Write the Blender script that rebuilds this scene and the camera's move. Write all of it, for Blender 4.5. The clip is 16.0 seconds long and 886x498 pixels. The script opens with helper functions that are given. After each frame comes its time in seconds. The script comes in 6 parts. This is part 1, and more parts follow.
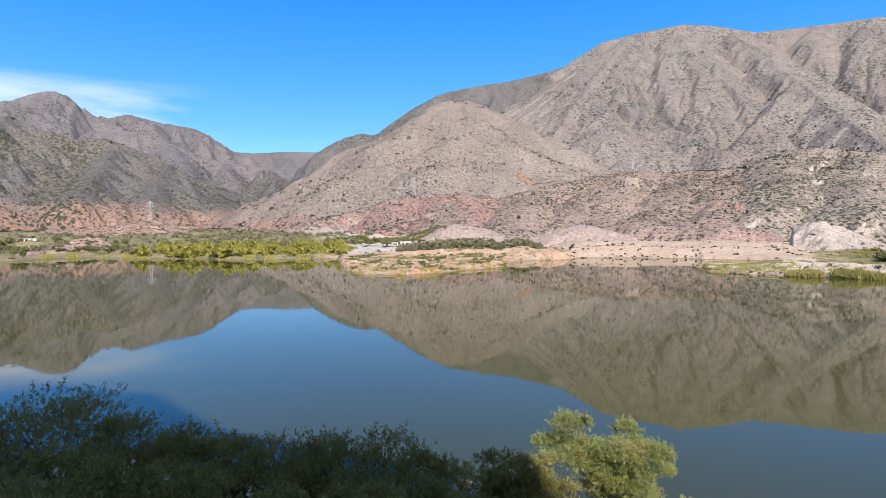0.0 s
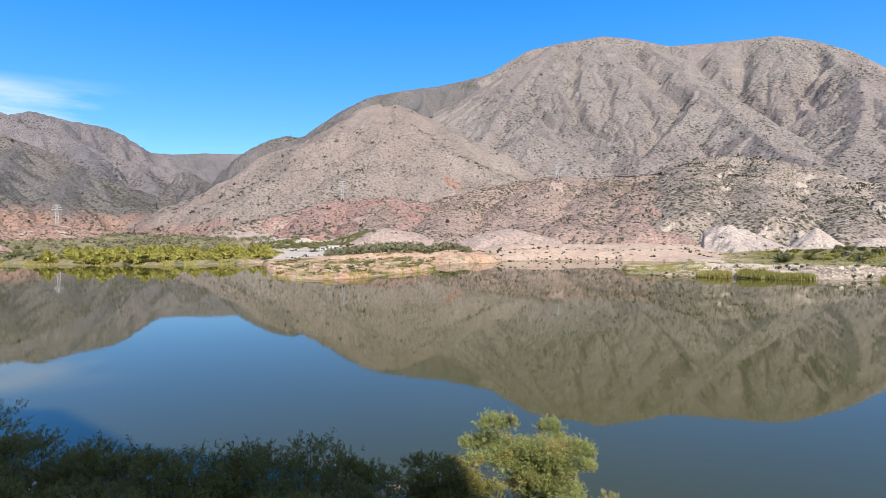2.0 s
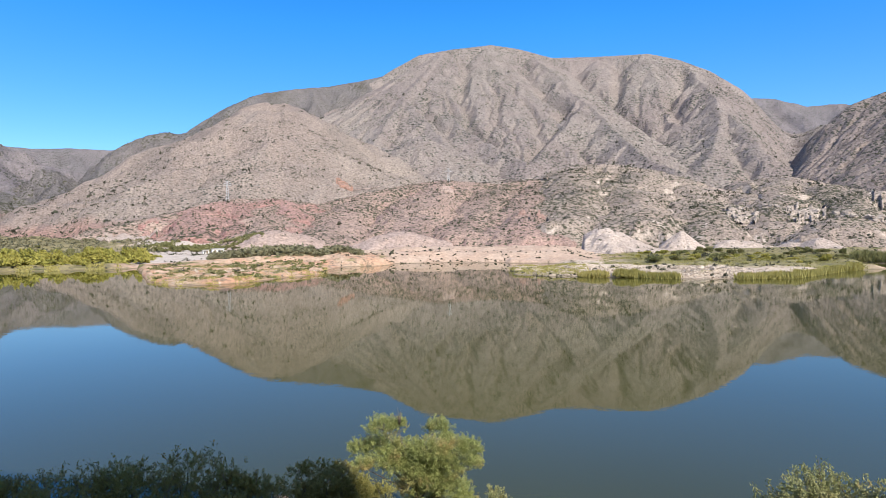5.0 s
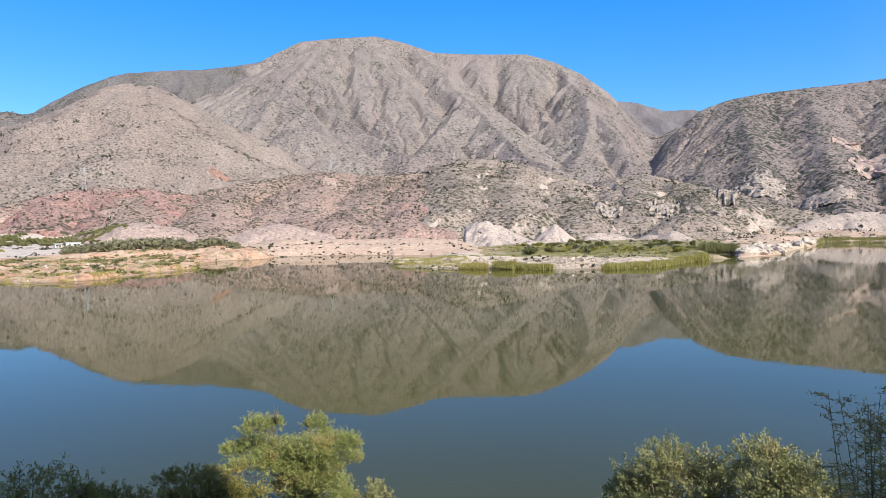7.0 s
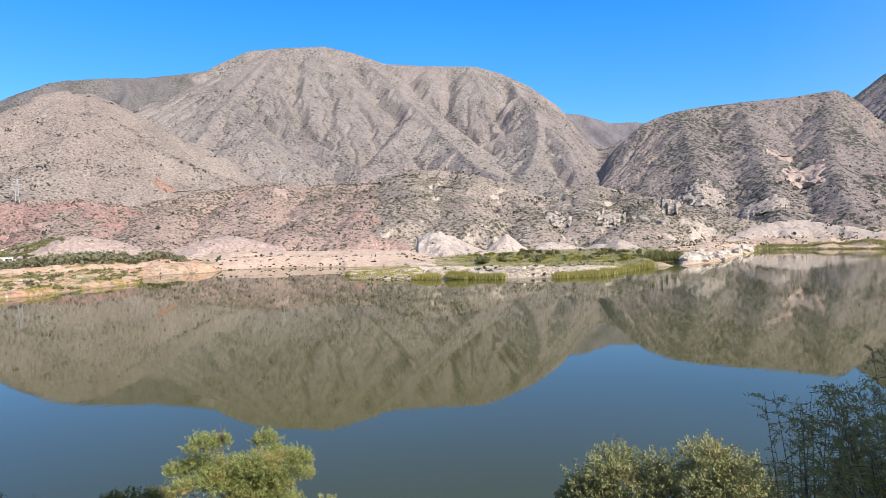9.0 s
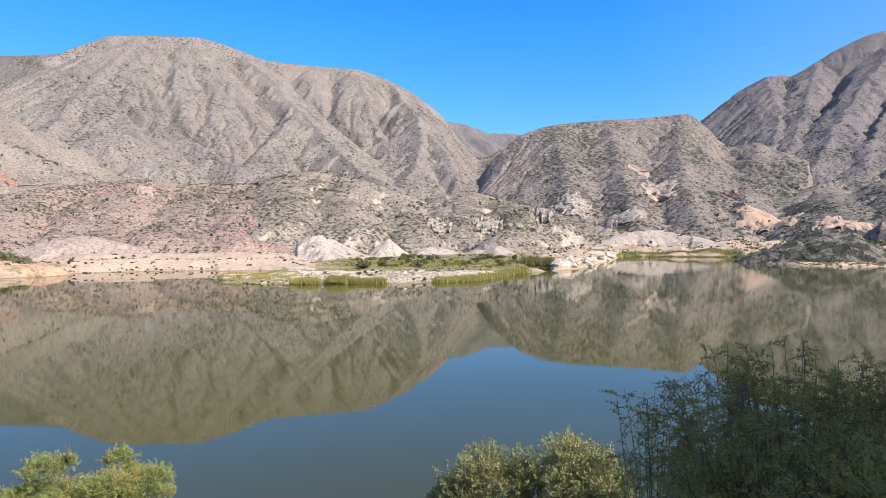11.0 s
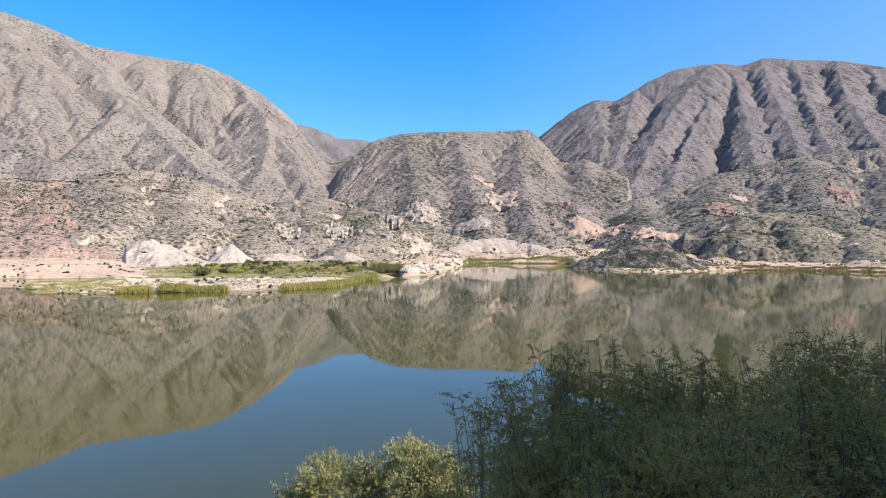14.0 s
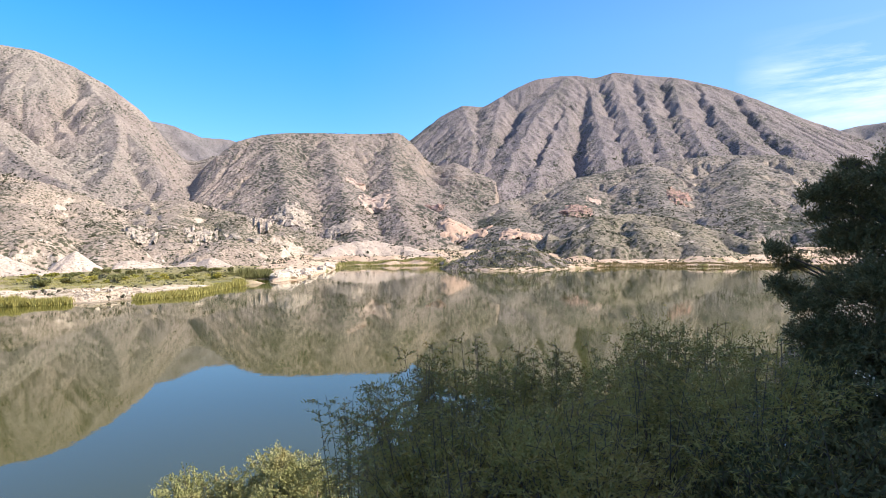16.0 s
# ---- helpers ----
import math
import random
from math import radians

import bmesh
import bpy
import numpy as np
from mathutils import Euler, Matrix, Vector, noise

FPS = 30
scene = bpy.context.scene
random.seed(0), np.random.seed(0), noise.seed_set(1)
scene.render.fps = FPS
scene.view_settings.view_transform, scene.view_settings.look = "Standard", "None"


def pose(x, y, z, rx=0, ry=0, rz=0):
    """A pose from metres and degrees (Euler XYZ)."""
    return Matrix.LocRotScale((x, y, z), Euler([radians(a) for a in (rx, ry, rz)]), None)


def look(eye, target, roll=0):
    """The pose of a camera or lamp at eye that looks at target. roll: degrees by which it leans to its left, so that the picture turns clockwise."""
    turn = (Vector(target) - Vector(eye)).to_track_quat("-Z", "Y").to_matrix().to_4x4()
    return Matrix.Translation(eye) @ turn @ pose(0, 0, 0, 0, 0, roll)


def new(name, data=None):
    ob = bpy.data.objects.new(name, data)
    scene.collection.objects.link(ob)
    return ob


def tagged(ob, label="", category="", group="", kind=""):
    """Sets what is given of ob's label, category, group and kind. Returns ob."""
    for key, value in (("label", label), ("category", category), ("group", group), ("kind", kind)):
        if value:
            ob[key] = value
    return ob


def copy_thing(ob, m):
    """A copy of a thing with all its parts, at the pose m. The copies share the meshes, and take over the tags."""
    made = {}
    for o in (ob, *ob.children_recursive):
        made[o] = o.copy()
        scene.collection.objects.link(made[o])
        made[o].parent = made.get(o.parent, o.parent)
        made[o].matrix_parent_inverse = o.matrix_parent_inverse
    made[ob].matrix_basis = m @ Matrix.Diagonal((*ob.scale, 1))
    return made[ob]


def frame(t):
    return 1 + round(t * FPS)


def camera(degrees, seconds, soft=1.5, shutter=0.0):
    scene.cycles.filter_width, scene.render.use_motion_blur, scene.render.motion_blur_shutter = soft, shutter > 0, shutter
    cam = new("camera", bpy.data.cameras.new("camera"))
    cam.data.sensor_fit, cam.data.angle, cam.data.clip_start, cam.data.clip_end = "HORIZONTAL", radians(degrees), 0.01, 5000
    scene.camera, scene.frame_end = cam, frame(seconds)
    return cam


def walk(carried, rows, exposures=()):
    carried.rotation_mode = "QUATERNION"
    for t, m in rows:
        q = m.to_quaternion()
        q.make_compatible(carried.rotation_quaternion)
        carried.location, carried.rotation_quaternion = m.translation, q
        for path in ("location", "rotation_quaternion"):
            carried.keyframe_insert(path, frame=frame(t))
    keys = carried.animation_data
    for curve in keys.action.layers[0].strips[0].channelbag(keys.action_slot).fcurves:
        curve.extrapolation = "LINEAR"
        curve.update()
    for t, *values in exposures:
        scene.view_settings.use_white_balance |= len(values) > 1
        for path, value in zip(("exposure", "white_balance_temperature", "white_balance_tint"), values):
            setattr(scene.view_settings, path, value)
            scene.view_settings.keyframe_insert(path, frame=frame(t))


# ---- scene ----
cam = camera(72.7, 16.0, soft=0.85)
# The lookout: eye 12 m over the lake, the camera held out at arm's length and swept to the right.
EYE_Z, ARM = 12.0, 0.9
# seconds, bearing to the right of the first view, pitch, lean to the right
ROWS = [
    (0.0, -0.00, -1.99, 0.43),
    (0.5, 0.64, -1.97, 0.43),
    (1.0, 2.23, -1.76, 0.32),
    (1.5, 5.17, -1.69, 0.74),
    (2.0, 6.72, -1.67, 0.55),
    (2.5, 8.81, -1.84, 0.35),
    (3.0, 10.09, -1.92, 0.52),
    (5.5, 19.27, -1.43, 0.24),
    (6.0, 22.00, -1.38, 0.20),
    (6.5, 25.48, -1.63, 0.82),
    (7.0, 27.95, -2.29, 0.33),
    (7.5, 27.71, -1.52, 1.09),
    (8.0, 28.74, -1.40, 0.31),
    (8.5, 30.34, -1.38, 0.16),
    (9.0, 32.45, -1.33, 0.81),
    (9.5, 34.24, -1.31, 0.87),
    (10.0, 37.68, -1.20, 0.54),
    (12.5, 50.87, -0.53, -0.30),
    (13.0, 53.45, -0.34, -0.20),
    (13.5, 55.14, -0.25, -0.54),
    (14.0, 57.80, -0.27, -0.55),
    (14.5, 60.95, -0.47, -0.58),
    (15.0, 63.51, -0.58, -0.57),
    (15.5, 67.24, -0.57, -0.49),
    (16.0, 69.80, -0.01, 0.37),
]
walk(cam, [(t, pose(ARM * math.sin(radians(az)), ARM * (math.cos(radians(az)) - 1), EYE_Z, 90 + pitch, lean, -az))
           for t, az, pitch, lean in ROWS],
     exposures=[(0.0, 0.76, 6650, 8), (7.0, 0.84, 6650, 8), (12.5, 1.00, 6760, 8), (15.0, 1.12, 6850, 8), (16.0, 1.29, 7200, 9)])

# ---- sky and sun ----
SUN_AZ, SUN_EL = 168.0, 40.0


def add_node(tree, kind, inputs=None, **attrs):
    """A shader node with its settings and input values or links."""
    nd = tree.nodes.new(kind)
    for key, value in attrs.items():
        if key == "op":
            nd.operation = value
        elif key == "blend":
            nd.data_type, nd.blend_type = "RGBA", value
        elif key == "dims":
            nd.noise_dimensions = value
        elif key == "feature":
            nd.feature = value
        elif key == "sky":
            nd.sky_type = value
    for key, value in (inputs or {}).items():
        sock = nd.inputs[key]
        if isinstance(value, bpy.types.NodeSocket):
            tree.links.new(value, sock)
        else:
            sock.default_value = value
    return nd


world = bpy.data.worlds.new("sky")
scene.world = world
world.use_nodes = True
wt = world.node_tree
wt.nodes.clear()
sky = add_node(wt, "ShaderNodeTexSky", sky="NISHITA")
sky.sun_disc, sky.sun_elevation, sky.sun_rotation = False, radians(SUN_EL), radians(SUN_AZ)
sky.altitude, sky.air_density, sky.dust_density, sky.ozone_density = 2500, 0.95, 0.0, 2.2
geo = add_node(wt, "ShaderNodeTexCoord")
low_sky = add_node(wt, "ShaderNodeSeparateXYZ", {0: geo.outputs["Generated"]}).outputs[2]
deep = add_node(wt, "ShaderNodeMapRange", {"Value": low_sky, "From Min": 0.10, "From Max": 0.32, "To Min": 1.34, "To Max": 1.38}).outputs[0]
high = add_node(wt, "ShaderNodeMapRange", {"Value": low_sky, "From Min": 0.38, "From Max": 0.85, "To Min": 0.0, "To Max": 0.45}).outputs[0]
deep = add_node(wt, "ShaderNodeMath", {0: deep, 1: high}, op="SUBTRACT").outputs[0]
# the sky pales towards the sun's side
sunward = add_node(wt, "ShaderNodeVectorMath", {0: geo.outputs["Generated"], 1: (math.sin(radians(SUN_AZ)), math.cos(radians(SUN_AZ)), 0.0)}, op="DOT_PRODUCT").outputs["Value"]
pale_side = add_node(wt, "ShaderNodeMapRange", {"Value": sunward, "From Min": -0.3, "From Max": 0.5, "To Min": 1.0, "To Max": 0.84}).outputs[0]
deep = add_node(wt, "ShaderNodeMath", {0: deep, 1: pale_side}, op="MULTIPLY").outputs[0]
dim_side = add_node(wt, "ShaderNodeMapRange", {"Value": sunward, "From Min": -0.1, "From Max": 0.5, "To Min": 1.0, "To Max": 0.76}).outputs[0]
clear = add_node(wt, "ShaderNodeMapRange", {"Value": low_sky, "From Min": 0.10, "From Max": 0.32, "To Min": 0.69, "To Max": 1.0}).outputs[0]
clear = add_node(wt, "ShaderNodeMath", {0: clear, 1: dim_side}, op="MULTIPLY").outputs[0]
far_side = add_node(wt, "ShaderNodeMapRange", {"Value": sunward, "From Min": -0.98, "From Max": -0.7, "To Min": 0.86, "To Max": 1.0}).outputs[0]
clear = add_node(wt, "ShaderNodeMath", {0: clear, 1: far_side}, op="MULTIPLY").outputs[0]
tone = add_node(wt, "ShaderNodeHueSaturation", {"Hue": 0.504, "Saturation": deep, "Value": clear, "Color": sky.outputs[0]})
# thin streaks of high cloud low over the ridges
squash = add_node(wt, "ShaderNodeMapping", {"Vector": geo.outputs["Generated"], "Scale": (1.6, 1.6, 15.0), "Location": (0.35, 0.0, 0.3)})
wisps = add_node(wt, "ShaderNodeTexNoise", {"Vector": squash.outputs[0], "Scale": 1.3, "Detail": 7.0, "Roughness": 0.6, "Distortion": 0.4})
thin = add_node(wt, "ShaderNodeMapRange", {"Value": wisps.outputs[0], "From Min": 0.42, "From Max": 0.64, "To Max": 0.68})


def bank_of_cloud(az, el, near, far):
    """1 round a bearing and height in the sky, fading out away from it."""
    a, e = radians(az), radians(el)
    to = add_node(wt, "ShaderNodeVectorMath", {0: geo.outputs["Generated"], 1: (math.sin(a) * math.cos(e), math.cos(a) * math.cos(e), math.sin(e) )}, op="DOT_PRODUCT")
    return add_node(wt, "ShaderNodeMapRange", {"Value": to.outputs["Value"], "From Min": math.cos(radians(far)), "From Max": math.cos(radians(near))}).outputs[0]


def level_band(lo, hi, soft):
    """1 between two heights in the sky."""
    up = add_node(wt, "ShaderNodeMapRange", {"Value": low_sky, "From Min": lo - soft, "From Max": lo}).outputs[0]
    down = add_node(wt, "ShaderNodeMapRange", {"Value": low_sky, "From Min": hi + soft, "From Max": hi}).outputs[0]
    return add_node(wt, "ShaderNodeMath", {0: up, 1: down}, op="MULTIPLY").outputs[0]


west_bank = add_node(wt, "ShaderNodeMath", {0: bank_of_cloud(-35, 10.2, 9, 16), 1: level_band(0.155, 0.187, 0.03)}, op="MULTIPLY").outputs[0]
east_bank = add_node(wt, "ShaderNodeMath", {0: bank_of_cloud(111, 13, 7, 15), 1: level_band(0.10, 0.245, 0.06)}, op="MULTIPLY").outputs[0]
both = add_node(wt, "ShaderNodeMath", {0: west_bank, 1: east_bank}, op="MAXIMUM").outputs[0]
amount = add_node(wt, "ShaderNodeMath", {0: both, 1: thin.outputs[0]}, op="MULTIPLY").outputs[0]
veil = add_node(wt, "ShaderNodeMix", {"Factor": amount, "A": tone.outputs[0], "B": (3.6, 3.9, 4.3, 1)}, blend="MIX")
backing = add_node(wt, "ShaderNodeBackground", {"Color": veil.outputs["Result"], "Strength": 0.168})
out = add_node(wt, "ShaderNodeOutputWorld", {"Surface": backing.outputs[0]})

sun_data = bpy.data.lights.new("sun", "SUN")
sun_data.energy, sun_data.angle, sun_data.color = 3.8, radians(0.53), (1.0, 0.95, 0.885)
sun = new("sun", sun_data)
sun_way = Vector((math.sin(radians(SUN_AZ)) * math.cos(radians(SUN_EL)), math.cos(radians(SUN_AZ)) * math.cos(radians(SUN_EL)), math.sin(radians(SUN_EL))))
sun.matrix_world = look(sun_way * 300, (0, 0, 0))

# ---- materials ----
def material(name, rough=0.9, spec=0.25):
    m = bpy.data.materials.new(name)
    m.use_nodes = True
    t = m.node_tree
    b = t.nodes["Principled BSDF"]
    b.inputs["Roughness"].default_value = rough
    b.inputs["Specular IOR Level"].default_value = spec
    return m, t, b


def mix(t, fac, a, b, blend="MIX"):
    return add_node(t, "ShaderNodeMix", {"Factor": fac, "A": a, "B": b}, blend=blend).outputs["Result"]


def band(t, value, lo, hi, top=1.0):
    return add_node(t, "ShaderNodeMapRange", {"Value": value, "From Min": lo, "From Max": hi, "To Max": top}).outputs[0]


def noise_of(t, vec, size, detail=5.0, rough=0.55, distort=0.0):
    return add_node(t, "ShaderNodeTexNoise", {"Vector": vec, "Scale": 1.0 / size, "Detail": detail, "Roughness": rough, "Distortion": distort}).outputs[0]


def rgb(r, g, b):
    return (r, g, b, 1.0)


def slope_material(name, base, second, scrub, cover, spot=9.0, low=None, low_top=60.0, pale=None, pale_cut=0.62, grain=1.0, cliff=None, reach=700.0):
    """Bare mountain soil and rock at three scales, with scrub in dots and drifts, a coloured lower stratum and pale outcrops."""
    m, t, b = material(name, 0.95, 0.15)
    geom = add_node(t, "ShaderNodeNewGeometry")
    place = geom.outputs["Position"]
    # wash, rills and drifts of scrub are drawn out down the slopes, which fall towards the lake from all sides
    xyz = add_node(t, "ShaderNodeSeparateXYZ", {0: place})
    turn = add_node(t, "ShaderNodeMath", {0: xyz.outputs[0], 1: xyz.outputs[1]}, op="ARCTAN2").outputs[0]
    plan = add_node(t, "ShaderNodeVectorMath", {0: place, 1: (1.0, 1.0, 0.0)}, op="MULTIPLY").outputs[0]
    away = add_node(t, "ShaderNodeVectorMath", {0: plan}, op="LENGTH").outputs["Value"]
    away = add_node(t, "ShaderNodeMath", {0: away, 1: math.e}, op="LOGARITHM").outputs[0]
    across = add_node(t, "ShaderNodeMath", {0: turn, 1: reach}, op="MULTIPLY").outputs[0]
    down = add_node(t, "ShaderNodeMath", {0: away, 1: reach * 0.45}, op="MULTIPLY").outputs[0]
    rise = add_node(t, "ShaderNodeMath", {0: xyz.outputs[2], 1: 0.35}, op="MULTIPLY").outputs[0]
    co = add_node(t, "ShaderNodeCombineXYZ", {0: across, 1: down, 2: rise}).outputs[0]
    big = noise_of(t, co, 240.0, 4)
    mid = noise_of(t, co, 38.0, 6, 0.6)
    fine = noise_of(t, place, min(0.5 * spot, 4.0), 5, 0.7)
    col = mix(t, band(t, big, 0.38, 0.62), base, second)
    tint = mix(t, band(t, mid, 0.32, 0.68), rgb(0.88, 0.87, 0.87), rgb(1.10, 1.10, 1.09))
    col = mix(t, 1.0, col, tint, "MULTIPLY")
    if low:
        sep = xyz.outputs[2]
        wob = add_node(t, "ShaderNodeMath", {0: mid, 1: low_top * 0.9}, op="MULTIPLY").outputs[0]
        wob2 = add_node(t, "ShaderNodeMath", {0: big, 1: low_top * 1.2}, op="MULTIPLY").outputs[0]
        lev = add_node(t, "ShaderNodeMath", {0: sep, 1: wob}, op="ADD").outputs[0]
        lev = add_node(t, "ShaderNodeMath", {0: lev, 1: wob2}, op="ADD").outputs[0]
        col = mix(t, band(t, lev, low_top * 2.25, low_top * 1.75), col, low)
    if pale:
        patch = noise_of(t, place, 19.0, 8, 0.7, 0.9)
        col = mix(t, band(t, patch, pale_cut - 0.03, pale_cut + 0.03), col, pale)
    bare = 0.0
    if cliff:
        # soil and scrub do not hold on the steepest faces
        up = add_node(t, "ShaderNodeSeparateXYZ", {0: geom.outputs["Normal"]}).outputs[2]
        up = add_node(t, "ShaderNodeMath", {0: up, 1: add_node(t, "ShaderNodeMath", {0: mid, 1: 0.35}, op="MULTIPLY").outputs[0]}, op="ADD").outputs[0]
        bare = band(t, up, 0.93, 0.84)
        col = mix(t, bare, col, cliff)
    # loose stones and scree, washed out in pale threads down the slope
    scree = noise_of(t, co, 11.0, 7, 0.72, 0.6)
    col = mix(t, band(t, scree, 0.60, 0.72, 0.45), col, mix(t, 1.0, col, rgb(1.38, 1.36, 1.33), "MULTIPLY"))
    speck = mix(t, band(t, fine, 0.38, 0.62), rgb(0.56, 0.55, 0.54), rgb(1.38, 1.38, 1.38))
    col = mix(t, 0.9 * grain, col, speck, "MULTIPLY")
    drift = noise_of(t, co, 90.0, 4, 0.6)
    ragged = add_node(t, "ShaderNodeTexNoise", {"Vector": place, "Scale": 2.5 / spot, "Detail": 3.0}).outputs["Color"]
    ragged = add_node(t, "ShaderNodeVectorMath", {0: ragged, 1: (spot * 0.9, spot * 0.9, spot * 0.9)}, op="MULTIPLY").outputs[0]
    ragged = add_node(t, "ShaderNodeVectorMath", {0: place, 1: ragged}, op="ADD").outputs[0]
    vor = add_node(t, "ShaderNodeTexVoronoi", {"Vector": ragged, "Scale": 1.0 / spot, "Randomness": 1.0})
    bushy = add_node(t, "ShaderNodeMath", {0: band(t, drift, 0.40, 0.66), 1: 0.28 * cover}, op="MULTIPLY").outputs[0]
    size = add_node(t, "ShaderNodeMath", {0: bushy, 1: 0.25 * cover}, op="ADD").outputs[0]
    dots = add_node(t, "ShaderNodeMath", {0: vor.outputs["Distance"], 1: size}, op="LESS_THAN").outputs[0]
    if cliff:
        dots = add_node(t, "ShaderNodeMath", {0: dots, 1: bare}, op="SUBTRACT").outputs[0]
    col = mix(t, dots, col, scrub)
    veil = add_node(t, "ShaderNodeMath", {0: band(t, drift, 0.40, 0.66), 1: band(t, noise_of(t, place, 6.0, 5, 0.7), 0.42, 0.62, 0.2 * cover)}, op="MULTIPLY").outputs[0]
    col = mix(t, veil, col, scrub)
    t.links.new(col, b.inputs["Base Color"])
    hgt = add_node(t, "ShaderNodeMath", {0: add_node(t, "ShaderNodeMath", {0: mid, 1: scree}, op="ADD").outputs[0], 1: fine}, op="ADD").outputs[0]
    bump = add_node(t, "ShaderNodeBump", {"Height": hgt, "Strength": 1.0, "Distance": min(0.05 * spot * spot, 2.4) * grain})
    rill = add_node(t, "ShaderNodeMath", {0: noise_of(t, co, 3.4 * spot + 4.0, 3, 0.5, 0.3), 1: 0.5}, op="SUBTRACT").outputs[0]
    rill = add_node(t, "ShaderNodeMath", {0: rill}, op="ABSOLUTE").outputs[0]
    rills = add_node(t, "ShaderNodeBump", {"Height": rill, "Strength": 1.0, "Distance": 1.1 * spot, "Normal": bump.outputs[0]}, )
    rills.invert = True
    t.links.new(rills.outputs[0], b.inputs["Normal"])
    return m


def leaf_material(name, a, b_col, c=None):
    m, t, b = material(name, 0.6, 0.15)
    isl = add_node(t, "ShaderNodeNewGeometry").outputs["Random Per Island"]
    obj = add_node(t, "ShaderNodeObjectInfo").outputs["Random"]
    col = mix(t, isl, a, b_col)
    if c:
        pos = add_node(t, "ShaderNodeTexCoord").outputs["Object"]
        col = mix(t, band(t, noise_of(t, pos, 1.1, 3), 0.52, 0.7), col, c)
    col = mix(t, obj, col, mix(t, 1.0, col, rgb(0.8, 0.85, 0.8), "MULTIPLY"))
    t.links.new(col, b.inputs["Base Color"])
    tr = add_node(t, "ShaderNodeBsdfTranslucent", {"Color": col})
    mx = add_node(t, "ShaderNodeMixShader", {"Fac": 0.3})
    t.links.new(b.outputs[0], mx.inputs[1])
    t.links.new(tr.outputs[0], mx.inputs[2])
    t.links.new(mx.outputs[0], t.nodes["Material Output"].inputs["Surface"])
    return m


def plain_material(name, col, size=0.5, rough=0.85, metal=0.0, contrast=0.35):
    m, t, b = material(name, rough)
    b.inputs["Metallic"].default_value = metal
    co = add_node(t, "ShaderNodeTexCoord").outputs["Object"]
    n = noise_of(t, co, size, 6, 0.6)
    dark = rgb(*[c * (1 - contrast) for c in col[:3]])
    light = rgb(*[min(1, c * (1 + contrast)) for c in col[:3]])
    t.links.new(mix(t, band(t, n, 0.3, 0.7), dark, light), b.inputs["Base Color"])
    bump = add_node(t, "ShaderNodeBump", {"Height": n, "Strength": 0.4, "Distance": size * 0.1})
    t.links.new(bump.outputs[0], b.inputs["Normal"])
    return m


# grey scrub, its blue raised to paint in some distance haze
HAZE_GREY_SCRUB = rgb(0.067, 0.068, 0.054)
OLIVE = rgb(0.072, 0.070, 0.045)
M_MAIN = slope_material("grey_mountain_soil", rgb(0.276, 0.236, 0.209), rgb(0.256, 0.211, 0.192), HAZE_GREY_SCRUB, 0.85, 9.0, grain=1.0, reach=2200)
M_CONE = slope_material("tan_hill_soil", rgb(0.292, 0.240, 0.203), rgb(0.270, 0.216, 0.186), HAZE_GREY_SCRUB, 0.6, 5.0, grain=1.0, low=rgb(0.31, 0.20, 0.165), low_top=26.0, reach=950)
# greyer, bluer rock: the haze of distance is mixed into the base colour
M_FAR = slope_material("hazed_far_rock", rgb(0.205, 0.178, 0.178), rgb(0.172, 0.156, 0.162), HAZE_GREY_SCRUB, 0.8, 10.0, pale=rgb(0.25, 0.205, 0.195), pale_cut=0.62, reach=2500)
# dark with scrub on the lower ridge; on the upper one it paints shade
M_DUSK = slope_material("scrub_and_shade_ridge_rock", rgb(0.182, 0.16, 0.152), rgb(0.155, 0.14, 0.138), OLIVE, 0.9, 8.0, reach=2200)
M_LEFT = slope_material("dark_scrub_slope", rgb(0.182, 0.159, 0.146), rgb(0.15, 0.137, 0.131), OLIVE, 1.0, 6.5, low=rgb(0.32, 0.205, 0.16), low_top=46.0, pale=rgb(0.27, 0.225, 0.19), pale_cut=0.66, reach=1150)
M_RED = slope_material("red_foothill_earth", rgb(0.325, 0.226, 0.19), rgb(0.335, 0.247, 0.202), OLIVE, 1.1, 3.5, pale=rgb(0.39, 0.31, 0.26), pale_cut=0.66, cliff=rgb(0.325, 0.22, 0.187), reach=560)
M_BRUSH = slope_material("brush_hill_earth", rgb(0.318, 0.256, 0.212), rgb(0.288, 0.23, 0.19), OLIVE, 1.1, 3.0, pale=rgb(0.44, 0.37, 0.32), pale_cut=0.615, cliff=rgb(0.44, 0.365, 0.305), reach=580)
M_FLAT = slope_material("flat_top_hill_earth", rgb(0.256, 0.208, 0.187), rgb(0.228, 0.188, 0.171), HAZE_GREY_SCRUB, 1.1, 7.5, pale=rgb(0.40, 0.325, 0.27), pale_cut=0.74, low=rgb(0.36, 0.295, 0.24), low_top=14.0, cliff=rgb(0.275, 0.215, 0.18), reach=1050)
# bluish rock colour carries the distance haze over the ribbed mountain
M_RIB = slope_material("hazed_ribbed_rock", rgb(0.216, 0.182, 0.182), rgb(0.19, 0.163, 0.168), HAZE_GREY_SCRUB, 0.95, 8.0, pale=rgb(0.30, 0.235, 0.205), pale_cut=0.64, grain=1.1, reach=2200)
# yellow held back in this earth, so that haze is in its colour
M_APRON = slope_material("hazed_apron_earth", rgb(0.230, 0.194, 0.174), rgb(0.20, 0.174, 0.158), HAZE_GREY_SCRUB, 1.25, 8.0, pale=rgb(0.36, 0.285, 0.235), pale_cut=0.66, cliff=rgb(0.30, 0.245, 0.20), reach=850)
